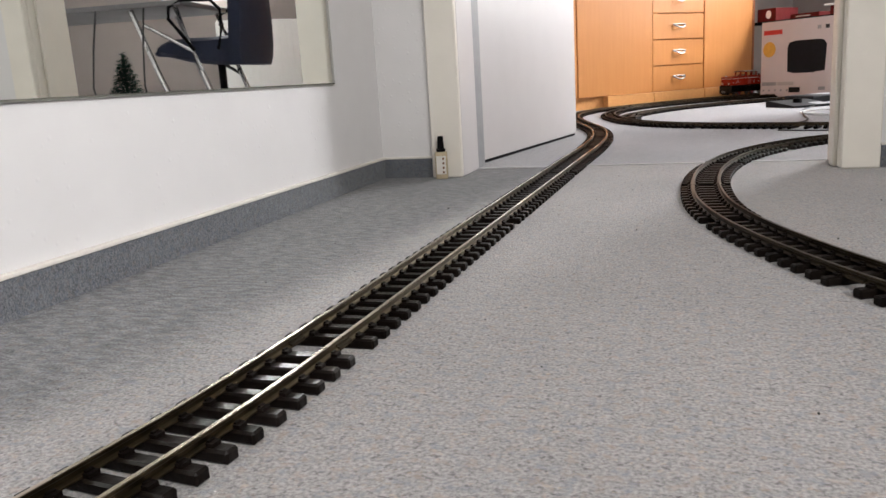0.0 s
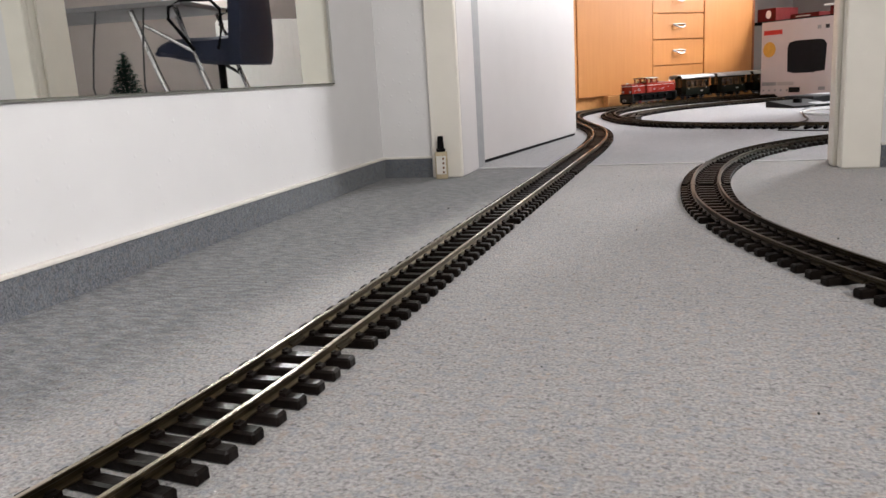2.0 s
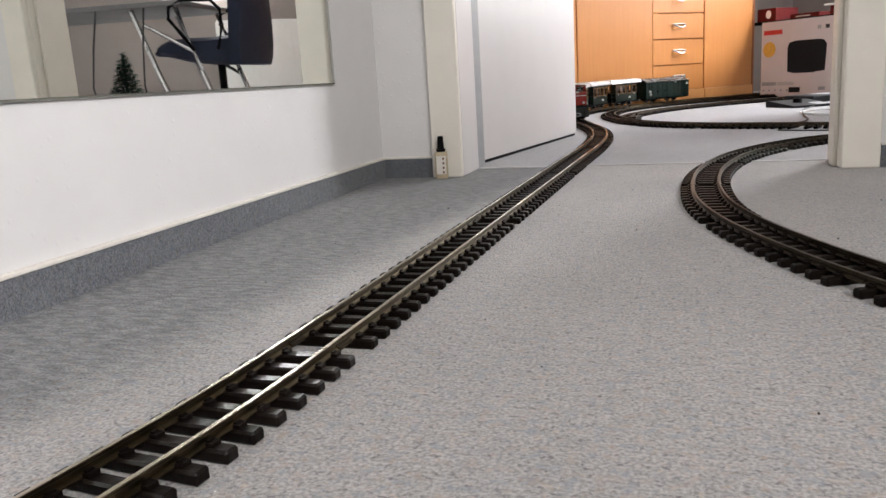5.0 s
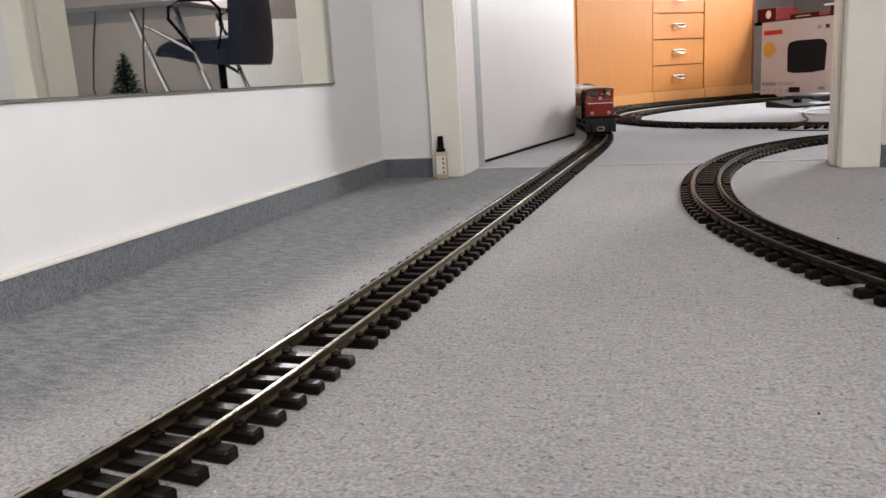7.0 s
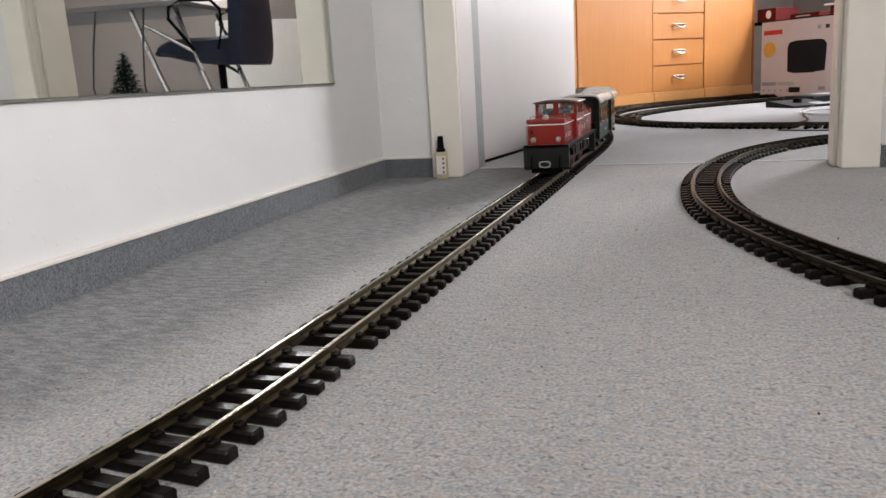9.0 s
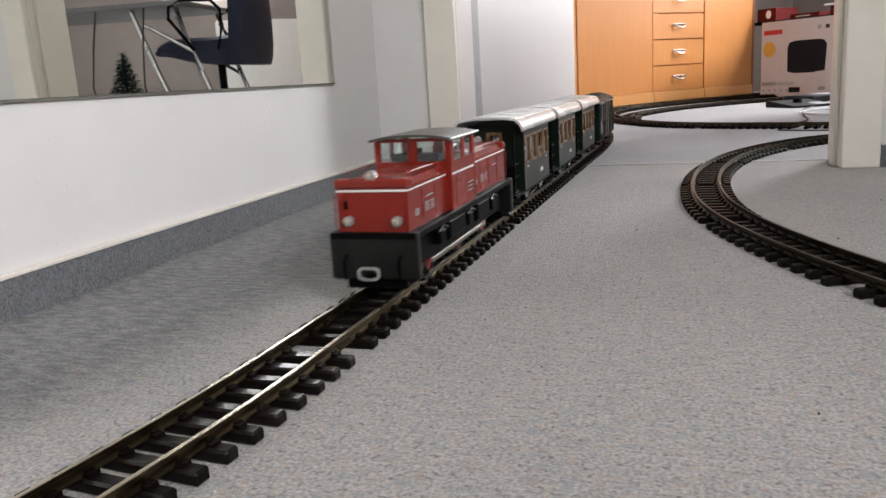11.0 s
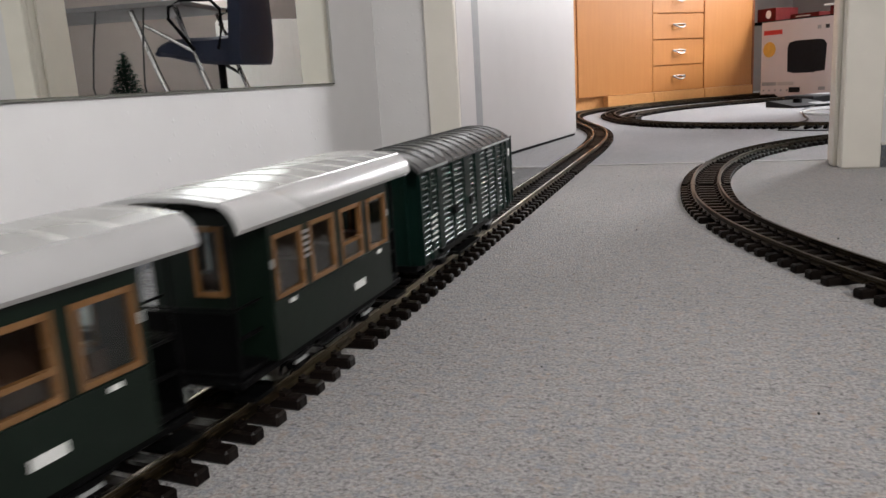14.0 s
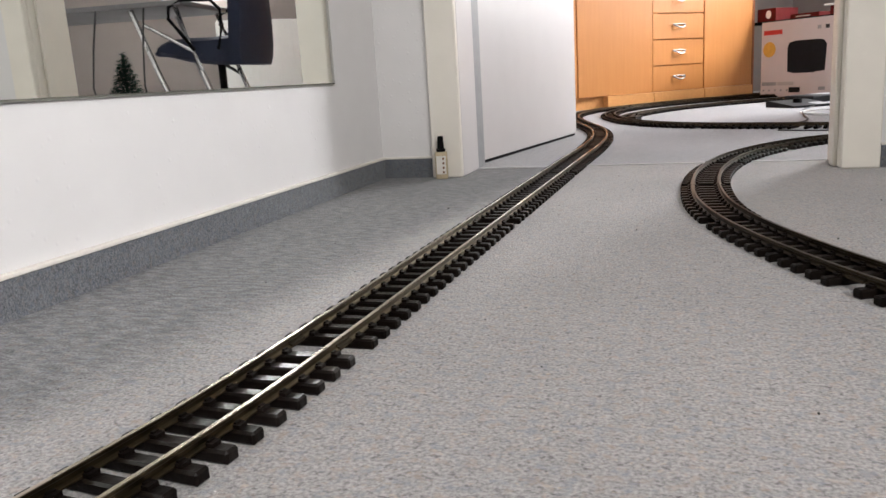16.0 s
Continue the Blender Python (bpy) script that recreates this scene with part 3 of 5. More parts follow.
# ---------- rolling stock: x across, y forward, z up from the floor ----------
def wheelset(parent, y, r, red=False):
    """Axle with two flanged, spoked wheels, about its own axis."""
    ax = bmesh.new()
    for s in (-1, 1):
        m = Matrix.Translation((s * 0.0200, 0, 0)) @ Euler((0, s * math.pi / 2, 0)).to_matrix().to_4x4()
        add_lathe(ax, [(r * 1.12, 0.0), (r * 1.12, 0.0014), (r, 0.0020), (r * 0.98, 0.0062), (r * 0.84, 0.0064), (r * 0.80, 0.0046), (r * 0.30, 0.0046), (r * 0.28, 0.0072), (r * 0.05, 0.0074)], 18, m)
    add_tube(ax, [(-0.02, 0, 0), (0.02, 0, 0)], 0.0022, 8)
    ob = part("wheelset", ax, M_IRON, parent, "steel wheels on an axle", smooth=True)
    ob.location = (0, y, 0.019 + r)
    for s in (-1, 1):
        sp = bmesh.new()
        m = Matrix.Translation((s * 0.0250, 0, 0)) @ Euler((0, s * math.pi / 2, 0)).to_matrix().to_4x4()
        add_lathe(sp, [(r * 0.34, -0.0006), (r * 0.34, 0.0026), (r * 0.1, 0.003)], 12, m)
        for k in range(5):
            add_box(sp, -0.0008, 0.0008, -r * 0.09, r * 0.09, r * 0.20, r * 0.82, m=Matrix.Translation((s * 0.0252, 0, 0)) @ Euler((k * math.tau / 5, 0, 0)).to_matrix().to_4x4())
        part("spokes", sp, M_WHEELRED if red else M_BLACK, ob)
    ob["wheel_radius"] = r
    return ob


def oval_ring(cx, cy, cz, w, h, t, d):
    """The flat loop of a coupling, upright across the track."""
    bm = bmesh.new()
    n = 20
    rings = []
    for k in range(n):
        a = k * math.tau / n
        ca, sa = math.cos(a), math.sin(a)
        px = math.copysign(abs(ca) ** 0.6, ca)
        pz = math.copysign(abs(sa) ** 0.6, sa)
        rings.append([bm.verts.new((cx + px * (w - i), cy + dy, cz + pz * (h - i))) for i, dy in ((0, 0), (0, d), (t, d), (t, 0))])
    for k in range(n):
        r0, r1 = rings[k], rings[(k + 1) % n]
        for j in range(4):
            bm.faces.new((r0[j], r0[(j + 1) % 4], r1[(j + 1) % 4], r1[j]))
    return bm


def coupling(parent, y, s, z=0.043, big=False):
    m = part("coupler", oval_ring(0, y + s * 0.014, z, 0.0125 if big else 0.010, 0.0072, 0.0026, s * 0.003), M_COUPLER, parent, "grey loop coupling")
    part("coupler_bar", box(-0.004, 0.004, min(y, y + s * 0.016), max(y, y + s * 0.016), z - 0.006, z - 0.002), M_BLACK, m)
    return m


def headlamp(parent, x, y, z, s, r=0.0047):
    m = Matrix.Translation((x, y, z)) @ Euler((-s * math.pi / 2, 0, 0)).to_matrix().to_4x4()
    lamp = part("headlight", lathe([(r * 1.15, -0.004), (r * 1.2, 0.0035), (r * 1.05, 0.0045), (r * 0.9, 0.0035)], 16, m), M_COUPLER, parent, "round headlight", smooth=True)
    part("lens", lathe([(r * 0.92, 0.0034), (r * 0.8, 0.0052), (r * 0.4, 0.0064), (r * 0.05, 0.0067)], 16, m), M_LENS, lamp, smooth=True)


def arch(half, z_edge, z_crown, n=10, thick=0.003):
    """Outline of a curved roof skin."""
    top = []
    for k in range(n + 1):
        u = -1 + 2 * k / n
        top.append((half * u, z_edge + (z_crown - z_edge) * (1 - abs(u) ** 2.5)))
    low = [(x * 0.965, z - thick) for x, z in top]
    return top + low[::-1]


def make_loco():
    L = 0.424
    loco = thing("model_locomotive", "red model diesel locomotive with a central cab, on the track", "model train")
    hood_w, cab_w = 0.0400, 0.0475
    # frame
    fr_ = bmesh.new()
    add_box(fr_, -0.049, 0.049, -L, 0.0, 0.076, 0.084, 0.0012)
    add_box(fr_, -0.036, 0.036, -L + 0.03, -0.03, 0.040, 0.076, 0.001)
    part("frame", fr_, M_BLACK, loco, "black underframe")
    for s, y in ((1, 0.0), (-1, -L)):
        bb = part("buffer_beam", box(-0.050, 0.050, min(y, y - s * 0.012), max(y, y - s * 0.012), 0.034, 0.084, 0.002, seg=2), M_BEAM, loco, "dark grey buffer beam")
        part("rail_guard", box(-0.034, 0.034, min(y - s * 0.004, y - s * 0.012), max(y - s * 0.004, y - s * 0.012), 0.023, 0.034, 0.001), M_BLACK, bb)
        for x in (-0.044, 0.044):
            part("step", box(x - 0.007, x + 0.007, min(y - s * 0.012, y - s * 0.034), max(y - s * 0.012, y - s * 0.034), 0.030, 0.034, 0.0008), M_BLACK, bb)
            part("hose", tube([(x * 0.7, y, 0.060), (x * 0.7, y + s * 0.007, 0.055), (x * 0.7, y + s * 0.007, 0.035)], 0.0016, 6), M_BLACK, bb)
        coupling(loco, y, s, 0.044, True)
    # hoods
    def hood(y0, y1, front):
        w, zt = hood_w, 0.131
        outline = [(-w, 0.084), (w, 0.084), (w, zt), (w - 0.006, zt + 0.006), (w - 0.018, zt + 0.0095), (-w + 0.018, zt + 0.0095), (-w + 0.006, zt + 0.006), (-w, zt)]
        h = part("hood", prism(outline, y0, y1), M_RED, loco, "red engine hood")
        ye = y1 if front else y0
        s = 1 if front else -1
        lip = bmesh.new()
        add_box(lip, -w - 0.002, w + 0.002, min(ye - s * 0.012, ye + s * 0.003), max(ye - s * 0.012, ye + s * 0.003), zt - 0.001, zt + 0.0085, 0.002)
        part("hood_brow", lip, M_REDTOP, h)
        ln = bmesh.new()
        for sx in (-1, 1):
            add_box(ln, min(sx * w, sx * (w + 0.0008)), max(sx * w, sx * (w + 0.0008)), y0 + 0.002, y1 - 0.002, zt - 0.0046, zt - 0.0030)
        add_box(ln, -w, w, min(ye, ye + s * 0.0008), max(ye, ye + s * 0.0008), zt - 0.0048, zt - 0.0026)
        part("stripe", ln, M_PRINT, h, "white painted line")
        for sx in (-1, 1):
            hr = tube([(sx * (w - 0.004), y0 + 0.012, zt + 0.013), (sx * (w - 0.004), y1 - 0.012, zt + 0.013)], 0.0006, 6)
            for yy in (y0 + 0.014, (y0 + y1) / 2, y1 - 0.014):
                add_tube(hr, [(sx * (w - 0.004), yy, zt + 0.005), (sx * (w - 0.004), yy, zt + 0.013)], 0.0006, 5)
            part("handrail", hr, M_REDTOP, h, "thin red handrail")
            # door seams and latches on the side
            n = 4 if (y1 - y0) > 0.14 else 3
            for k in range(1, n):
                yy = y0 + (y1 - y0) * k / n
                part("door_seam", box(min(sx * w, sx * (w + 0.0006)), max(sx * w, sx * (w + 0.0006)), yy - 0.0006, yy + 0.0006, 0.09, zt - 0.008), M_REDTOP, h)
            part("plate_bar", box(min(sx * w, sx * (w + 0.0008)), max(sx * w, sx * (w + 0.0008)), y0 + 0.05, y0 + 0.074, 0.1125, 0.1135), M_COUPLER, h, "unreadable white lettering")
            for yy, rows_ in ((y1 - 0.030, 3), (y1 - 0.062, 4), (y1 - 0.080, 4)):
                for j in range(rows_):
                    part("plate_bar", box(min(sx * w, sx * (w + 0.0008)), max(sx * w, sx * (w + 0.0008)), yy, yy + 0.012, 0.0975 + j * 0.0028, 0.0984 + j * 0.0028), M_COUPLER, h, "unreadable white lettering")
        for k in range(6):
            yy = y0 + (y1 - y0) * (k + 0.8) / 7
            part("vent_rib", box(-w + 0.02, w - 0.02, yy, yy + 0.004, zt + 0.009, zt + 0.0101), M_REDTOP, h)
        for x in (-0.0275, 0.0275):
            headlamp(loco, x, ye + s * 0.002, 0.0955, s)
        headlamp(loco, 0.0, ye - s * 0.002, zt + 0.0115, s, 0.0050)
        for x in (-w - 0.001, w + 0.001):
            part("corner_rail", tube([(x, ye + s * 0.0045, 0.088), (x, ye + s * 0.0045, zt - 0.006)], 0.0007, 6), M_RED, h, "thin grab rail")
        part("lamp_bracket", box(w * 0.72, w * 0.80, min(ye, ye + s * 0.002), max(ye, ye + s * 0.002), 0.108, 0.117), M_BLACK, h)
        return h

    hood(-0.134, -0.007, True)
    hood(-L + 0.007, -0.232, False)
    # exhaust on the rear hood
    part("exhaust", lathe([(0.006, 0.138), (0.0055, 0.15), (0.004, 0.15), (0.004, 0.145)], 12, Matrix.Translation((0, -0.300, 0))), M_BLACK, loco)
    # cab, walls with real window openings
    y0, y1, zt, zw0, zw1 = -0.232, -0.134, 0.170, 0.1425, 0.166
    cab = part("cab", box(-cab_w, cab_w, y0, y1, 0.084, zw0), M_RED, loco, "red driver's cab")
    xs = [-cab_w, -cab_w + 0.007, -0.006, 0.006, cab_w - 0.007, cab_w]
    ys = [y0, y0 + 0.010, y0 + 0.043, y0 + 0.053, y1 - 0.010, y1]
    zs_ = [0.138, zw0, zw1, zt]
    for y in (y0 - 0.0005, y1 - 0.0025):
        part("window_wall", holed_panel(xs, zs_, [(1, 1), (3, 1)], y, y + 0.003, lambda u, v, d: (u, d, v)), M_RED, cab)
    for x in (-cab_w - 0.0005, cab_w - 0.0025):
        part("window_wall", holed_panel(ys, zs_, [(1, 1), (3, 1)], x, x + 0.003, lambda u, v, d: (d, u, v)), M_RED, cab)
    for y, lean in ((y0 + 0.001, -6), (y1 - 0.002, 6)):
        for x0, x1 in ((-cab_w + 0.007, -0.006), (0.006, cab_w - 0.007)):
            half = (zw1 - zw0) / 2
            part("pane", box(x0, x1, -0.0004, 0.0004, -half, half, m=Matrix.Translation((0, y, zw0 + half)) @ Euler((radians(lean), 0, 0)).to_matrix().to_4x4()), M_GLASS, cab)
    for x in (-cab_w + 0.001, cab_w - 0.002):
        for ya, yb in ((y0 + 0.010, y0 + 0.043), (y0 + 0.053, y1 - 0.010)):
            part("pane", box(x, x + 0.001, ya, yb, zw0, zw1), M_GLASS, cab)
    for sx in (-1, 1):
        x = sx * cab_w
        part("stripe", box(min(x, x + sx * 0.0008), max(x, x + sx * 0.0008), y0 + 0.002, y1 - 0.002, 0.1262, 0.1284), M_PRINT, cab)
        for k in range(3):
            part("plate_bar", box(min(x, x + sx * 0.0008), max(x, x + sx * 0.0008), y0 + 0.018 - k * 0.003, y0 + 0.036, 0.098 + k * 0.005, 0.0992 + k * 0.005), M_COUPLER, cab, "unreadable white lettering")
        part("grab_rail", tube([(x + sx * 0.002, y0 + 0.008, 0.09), (x + sx * 0.002, y0 + 0.008, 0.135)], 0.0008, 6), M_RED, cab)
        part("cab_door", box(min(x, x + sx * 0.0007), max(x, x + sx * 0.0007), y0 + 0.050, y0 + 0.082, 0.088, 0.124), M_REDTOP, cab, "red cab door")
    part("seat", box(0.016, 0.034, -0.214, -0.200, zw0, zw0 + 0.010), M_DARKIN, cab)
    part("control_desk", box(-0.03, 0.03, y1 - 0.03, y1 - 0.008, zw0, zw0 + 0.008), M_DARKIN, cab)
    roof = part("roof", prism(arch(0.0515, 0.1700, 0.1750), y0 - 0.007, y1 + 0.010), M_ROOFGREY, loco, "dark grey cab roof", smooth=True)
    for sx in (-1, 1):
        # Pale edge bars; the highlight along the roof edge is put into their colour.
        part("gutter", tube([(sx * 0.0518, y0 - 0.006, 0.1692), (sx * 0.0518, y1 + 0.009, 0.1692)], 0.0013, 6), M_COUPLER, roof, "pale roof-edge bar with the highlight in its colour")
        part("horn", tube([(sx * 0.012, y0 - 0.018, 0.1405), (sx * 0.012, y0 - 0.018, 0.1500), (sx * 0.012, y0 - 0.030, 0.1515)], 0.0028, 8), M_REDTOP, loco, "small red horn")
    # running gear
    for y in (-0.10, -0.215, -0.33):
        wheelset(loco, y, 0.0175, True)
    for sx in (-1, 1):
        for y in (-0.10, -0.215, -0.33):
            ab = part("axle_box", box(sx * 0.040 - 0.005, sx * 0.040 + 0.005, y - 0.010, y + 0.010, 0.052, 0.068, 0.0015), M_BLACK, loco)
            part("spring", tube([(sx * 0.044, y - 0.018, 0.068), (sx * 0.044, y, 0.073), (sx * 0.044, y + 0.018, 0.068)], 0.0018, 6), M_BLACK, ab)
        rod = part("coupling_rod", box(sx * 0.0305 - 0.0012, sx * 0.0305 + 0.0012, -0.115, 0.115, -0.0028, 0.0028, 0.0008), M_STEEL, loco, "steel coupling rod")
        rod.location = (0, -0.215, 0.0365)
        part("tank", box(sx * 0.037 - 0.008, sx * 0.037 + 0.008, -0.19, -0.125, 0.050, 0.074, 0.003), M_BLACK, loco, "black side tank")
        part("tank", box(sx * 0.037 - 0.008, sx * 0.037 + 0.008, -0.305, -0.245, 0.050, 0.074, 0.003), M_BLACK, loco, "black side tank")
        part("sand_pipe", tube([(sx * 0.03, -0.05, 0.07), (sx * 0.028, -0.07, 0.03)], 0.0014, 6), M_STEEL, loco)
    return loco


def make_coach():
    L = 0.292
    c = thing("model_coach", "dark green model passenger coach with a silver roof", "model train", group="coaches of the train")
    w, y0, y1 = 0.0490, -0.252, -0.044
    zb, zs, zh, zt = 0.050, 0.0925, 0.1385, 0.153
    part("underframe", box(-0.043, 0.043, -L + 0.006, -0.006, 0.042, 0.0478, 0.001), M_BLACK, c, "black underframe")
    # sides with window openings
    nwin = 4
    span = (y1 - y0) / nwin
    for sx in (-1, 1):
        xa, xb = (sx * w, sx * (w - 0.003))
        xa, xb = min(xa, xb), max(xa, xb)
        us = [y0] + [v_ for k in range(nwin) for v_ in (y0 + span * k + 0.0054, y0 + span * (k + 1) - 0.0054)] + [y1]
        side = part("side_wall", holed_panel(us, [zb, zs, zh, zt], [(2 * k + 1, 1) for k in range(nwin)], xa, xb, lambda u, v, d: (d, u, v)), M_GREEN, c, "dark green side")
        for k in range(nwin):
            ya, yb = y0 + span * k + 0.0054, y0 + span * (k + 1) - 0.0054
            f = bmesh.new()
            xo = sx * (w + 0.0006)
            x0_, x1_ = min(xo, xo - sx * 0.004), max(xo, xo - sx * 0.004)
            t = 0.0034
            add_box(f, x0_, x1_, ya, ya + t, zs, zh)
            add_box(f, x0_, x1_, yb - t, yb, zs, zh)
            add_box(f, x0_, x1_, ya + t, yb - t, zs, zs + t)
            add_box(f, x0_, x1_, ya + t, yb - t, zh - t, zh)
            z_pane = zh - t
            if k == 1:
                z_pane = zs + 0.0150
                add_box(f, x0_, x1_, ya + t, yb - t, z_pane, z_pane + 0.0030)
            fr_ = part("window_frame", f, M_WOODFRAME, side, "tan window frame")
            part("pane", box(sx * (w - 0.0022) - 0.0004, sx * (w - 0.0022) + 0.0004, ya + t, yb - t, zs + t, z_pane), M_GLASS, side)
            if k in (0, nwin - 1):
                part("mark", box(min(sx * w, sx * (w + 0.0007)), max(sx * w, sx * (w + 0.0007)), (ya + yb) / 2 - 0.004, (ya + yb) / 2 + 0.004, zs - 0.0065, zs - 0.0035), M_PRINT, side)
        for j in range(3):
            part("number_plate", box(min(sx * w, sx * (w + 0.0007)), max(sx * w, sx * (w + 0.0007)), y0 + span * 1.36 - 0.0105 + 0.0072 * j, y0 + span * 1.36 - 0.0045 + 0.0072 * j, 0.0660, 0.0722), M_PRINT, side, "unreadable white number")
        xl, xh = min(sx * w, sx * (w + 0.0007)), max(sx * w, sx * (w + 0.0007))
        for j in range(5):
            part("notice", box(xl, xh, y0 + span * 3 - 0.0042, y0 + span * 3 + 0.0042, 0.1130 + j * 0.0046, 0.1152 + j * 0.0046), M_INKGREY, side, "unreadable grey lettering")
        for ye_ in (y0 + 0.0010, y1 - 0.0044):
            part("class_plate", box(xl, xh, ye_, ye_ + 0.0036, 0.1160, 0.1220), M_COUPLER, side, "small pale class plate")
        for zz in (zs - 0.0015,):
            part("moulding", box(min(sx * w, sx * (w + 0.0009)), max(sx * w, sx * (w + 0.0009)), y0, y1, zz - 0.0006, zz + 0.0006), M_GREEN, side)
    # inside: benches seen through the panes
    for k in range(4):
        yy = y0 + span * (k + 0.5)
        for xa, xb in ((-0.038, -0.002), (0.002, 0.038)):
            part("bench", box(xa, xb, yy - 0.006, yy + 0.006, 0.06, 0.106), M_BENCH, c, "dark brown bench")
    # Sheet added down the middle so the coach looks dark inside.
    part("dark_sheet", box(-0.0015, 0.0015, y0 + 0.004, y1 - 0.004, 0.053, 0.150), M_BENCH, c, "dark brown sheet added to keep the windows dark")
    part("floor_board", box(-0.043, 0.043, y0 + 0.003, y1 - 0.003, 0.0482, 0.052), M_DARKIN, c)
    # ends with a framed door, platforms and railings
    for s, ye, yo in ((1, y1, 0.0), (-1, y0, -L)):
        ya, yb = min(ye, ye - s * 0.003), max(ye, ye - s * 0.003)
        end = part("end_wall", holed_panel([-w + 0.003, -0.013, 0.013, w - 0.003], [zb, 0.095, 0.146, zt + 0.006], [(1, 1)], ya, yb, lambda u, v, d: (u, d, v)), M_GREEN, c, "dark green end wall")
        part("gable", prism(arch(0.046, zt - 0.004, zt + 0.0145, 10, 0.012), ya, yb), M_GREEN, end)
        d = bmesh.new()
        for x0, x1, z0, z1 in ((-0.013, -0.009, 0.095, 0.146), (0.009, 0.013, 0.095, 0.146), (-0.009, 0.009, 0.095, 0.099), (-0.009, 0.009, 0.142, 0.146)):
            add_box(d, x0, x1, ye - 0.002, ye + 0.002, z0, z1)
        part("door_frame", d, M_WOODFRAME, end, "tan framed end door window")
        part("pane", box(-0.009, 0.009, ye - 0.0005, ye + 0.0005, 0.099, 0.142), M_GLASS, end)
        yp0, yp1 = min(ye + s * 0.0005, yo - s * 0.008), max(ye + s * 0.0005, yo - s * 0.008)
        pl = part("platform", box(-0.041, 0.041, yp0, yp1, 0.0482, 0.053, 0.001), M_BLACK, c, "black end platform")
        yr = yo - s * 0.010
        part("railing", box(-0.040, 0.040, yr - 0.0012, yr + 0.0012, 0.053, 0.094, 0.0006), M_BLACK, pl, "black panelled railing")
        part("hand_rail", tube([(-0.040, ye + s * 0.004, 0.096), (-0.040, yr, 0.096), (0.040, yr, 0.096), (0.040, ye + s * 0.004, 0.096)], 0.0012, 6), M_BLACK, pl)
        for x in (-0.040, 0.040):
            part("gate", box(x - 0.0008, x + 0.0008, min(ye + s * 0.005, yr), max(ye + s * 0.005, yr) , 0.074, 0.0768), M_BLACK, pl)
        for x in (-0.040, 0.040):
            part("roof_post", tube([(x, yr, 0.053), (x, yr, zt)], 0.0014, 6), M_BLACK, pl)
            part("step", box(x - 0.008, x + 0.008, min(ye + s * 0.008, ye + s * 0.034), max(ye + s * 0.008, ye + s * 0.034), 0.032, 0.035), M_BLACK, pl)
        coupling(c, yo - s * 0.006, s)
    # flat-crowned roof with a bead where the rolled edge begins
    crown = [(0.0445 * u / 8, 0.1732 - 0.0040 * (u / 8) ** 2) for u in range(-8, 9)]
    roll = [(0.0452, 0.1698), (0.0462, 0.1696), (0.0468, 0.1684), (0.0500, 0.1668), (0.0535, 0.1636), (0.0562, 0.1590), (0.0578, 0.1540), (0.0580, 0.1515)]
    skin = [(-x, z) for x, z in roll[::-1]] + crown + roll
    skin += [(x * 0.955, z - 0.003) for x, z in skin[::-1]]
    roof = part("roof", prism(skin, -L, 0.0), M_SILVER, c, "silver grey arched roof", smooth=True)
    for k in range(9):
        yy = -L + 0.012 + (L - 0.024) * k / 8
        ol = [(-0.043, 0.1676), (0.043, 0.1676)] + [(x, z + 0.0006) for x, z in crown[::-1]]
        part("roof_rib", prism(ol, yy - 0.0014, yy + 0.0014), M_RIB, roof)
    for y in (-0.086, -0.206):
        wheelset(c, y, 0.0148)
        for sx in (-1, 1):
            ab = part("axle_box", box(sx * 0.036 - 0.005, sx * 0.036 + 0.005, y - 0.007, y + 0.007, 0.028, 0.041, 0.0015), M_BLACK, c)
            part("spring", tube([(sx * 0.040, y - 0.02, 0.041), (sx * 0.040, y, 0.0375), (sx * 0.040, y + 0.02, 0.041)], 0.0018, 6), M_BLACK, ab)
            part("lamp_bar", box(sx * 0.041 - 0.001, sx * 0.041 + 0.001, y - 0.008, y + 0.008, 0.0345, 0.037), M_COUPLER, ab)
    for sx in (-1, 1):
        part("truss_rod", tube([(sx * 0.036, -0.10, 0.041), (sx * 0.036, -0.13, 0.031), (sx * 0.036, -0.175, 0.031), (sx * 0.036, -0.205, 0.041)], 0.0013, 6), M_BLACK, c)
    part("battery_box", box(-0.03, 0.03, -0.168, -0.135, 0.027, 0.042, 0.001), M_BLACK, c)
    return c


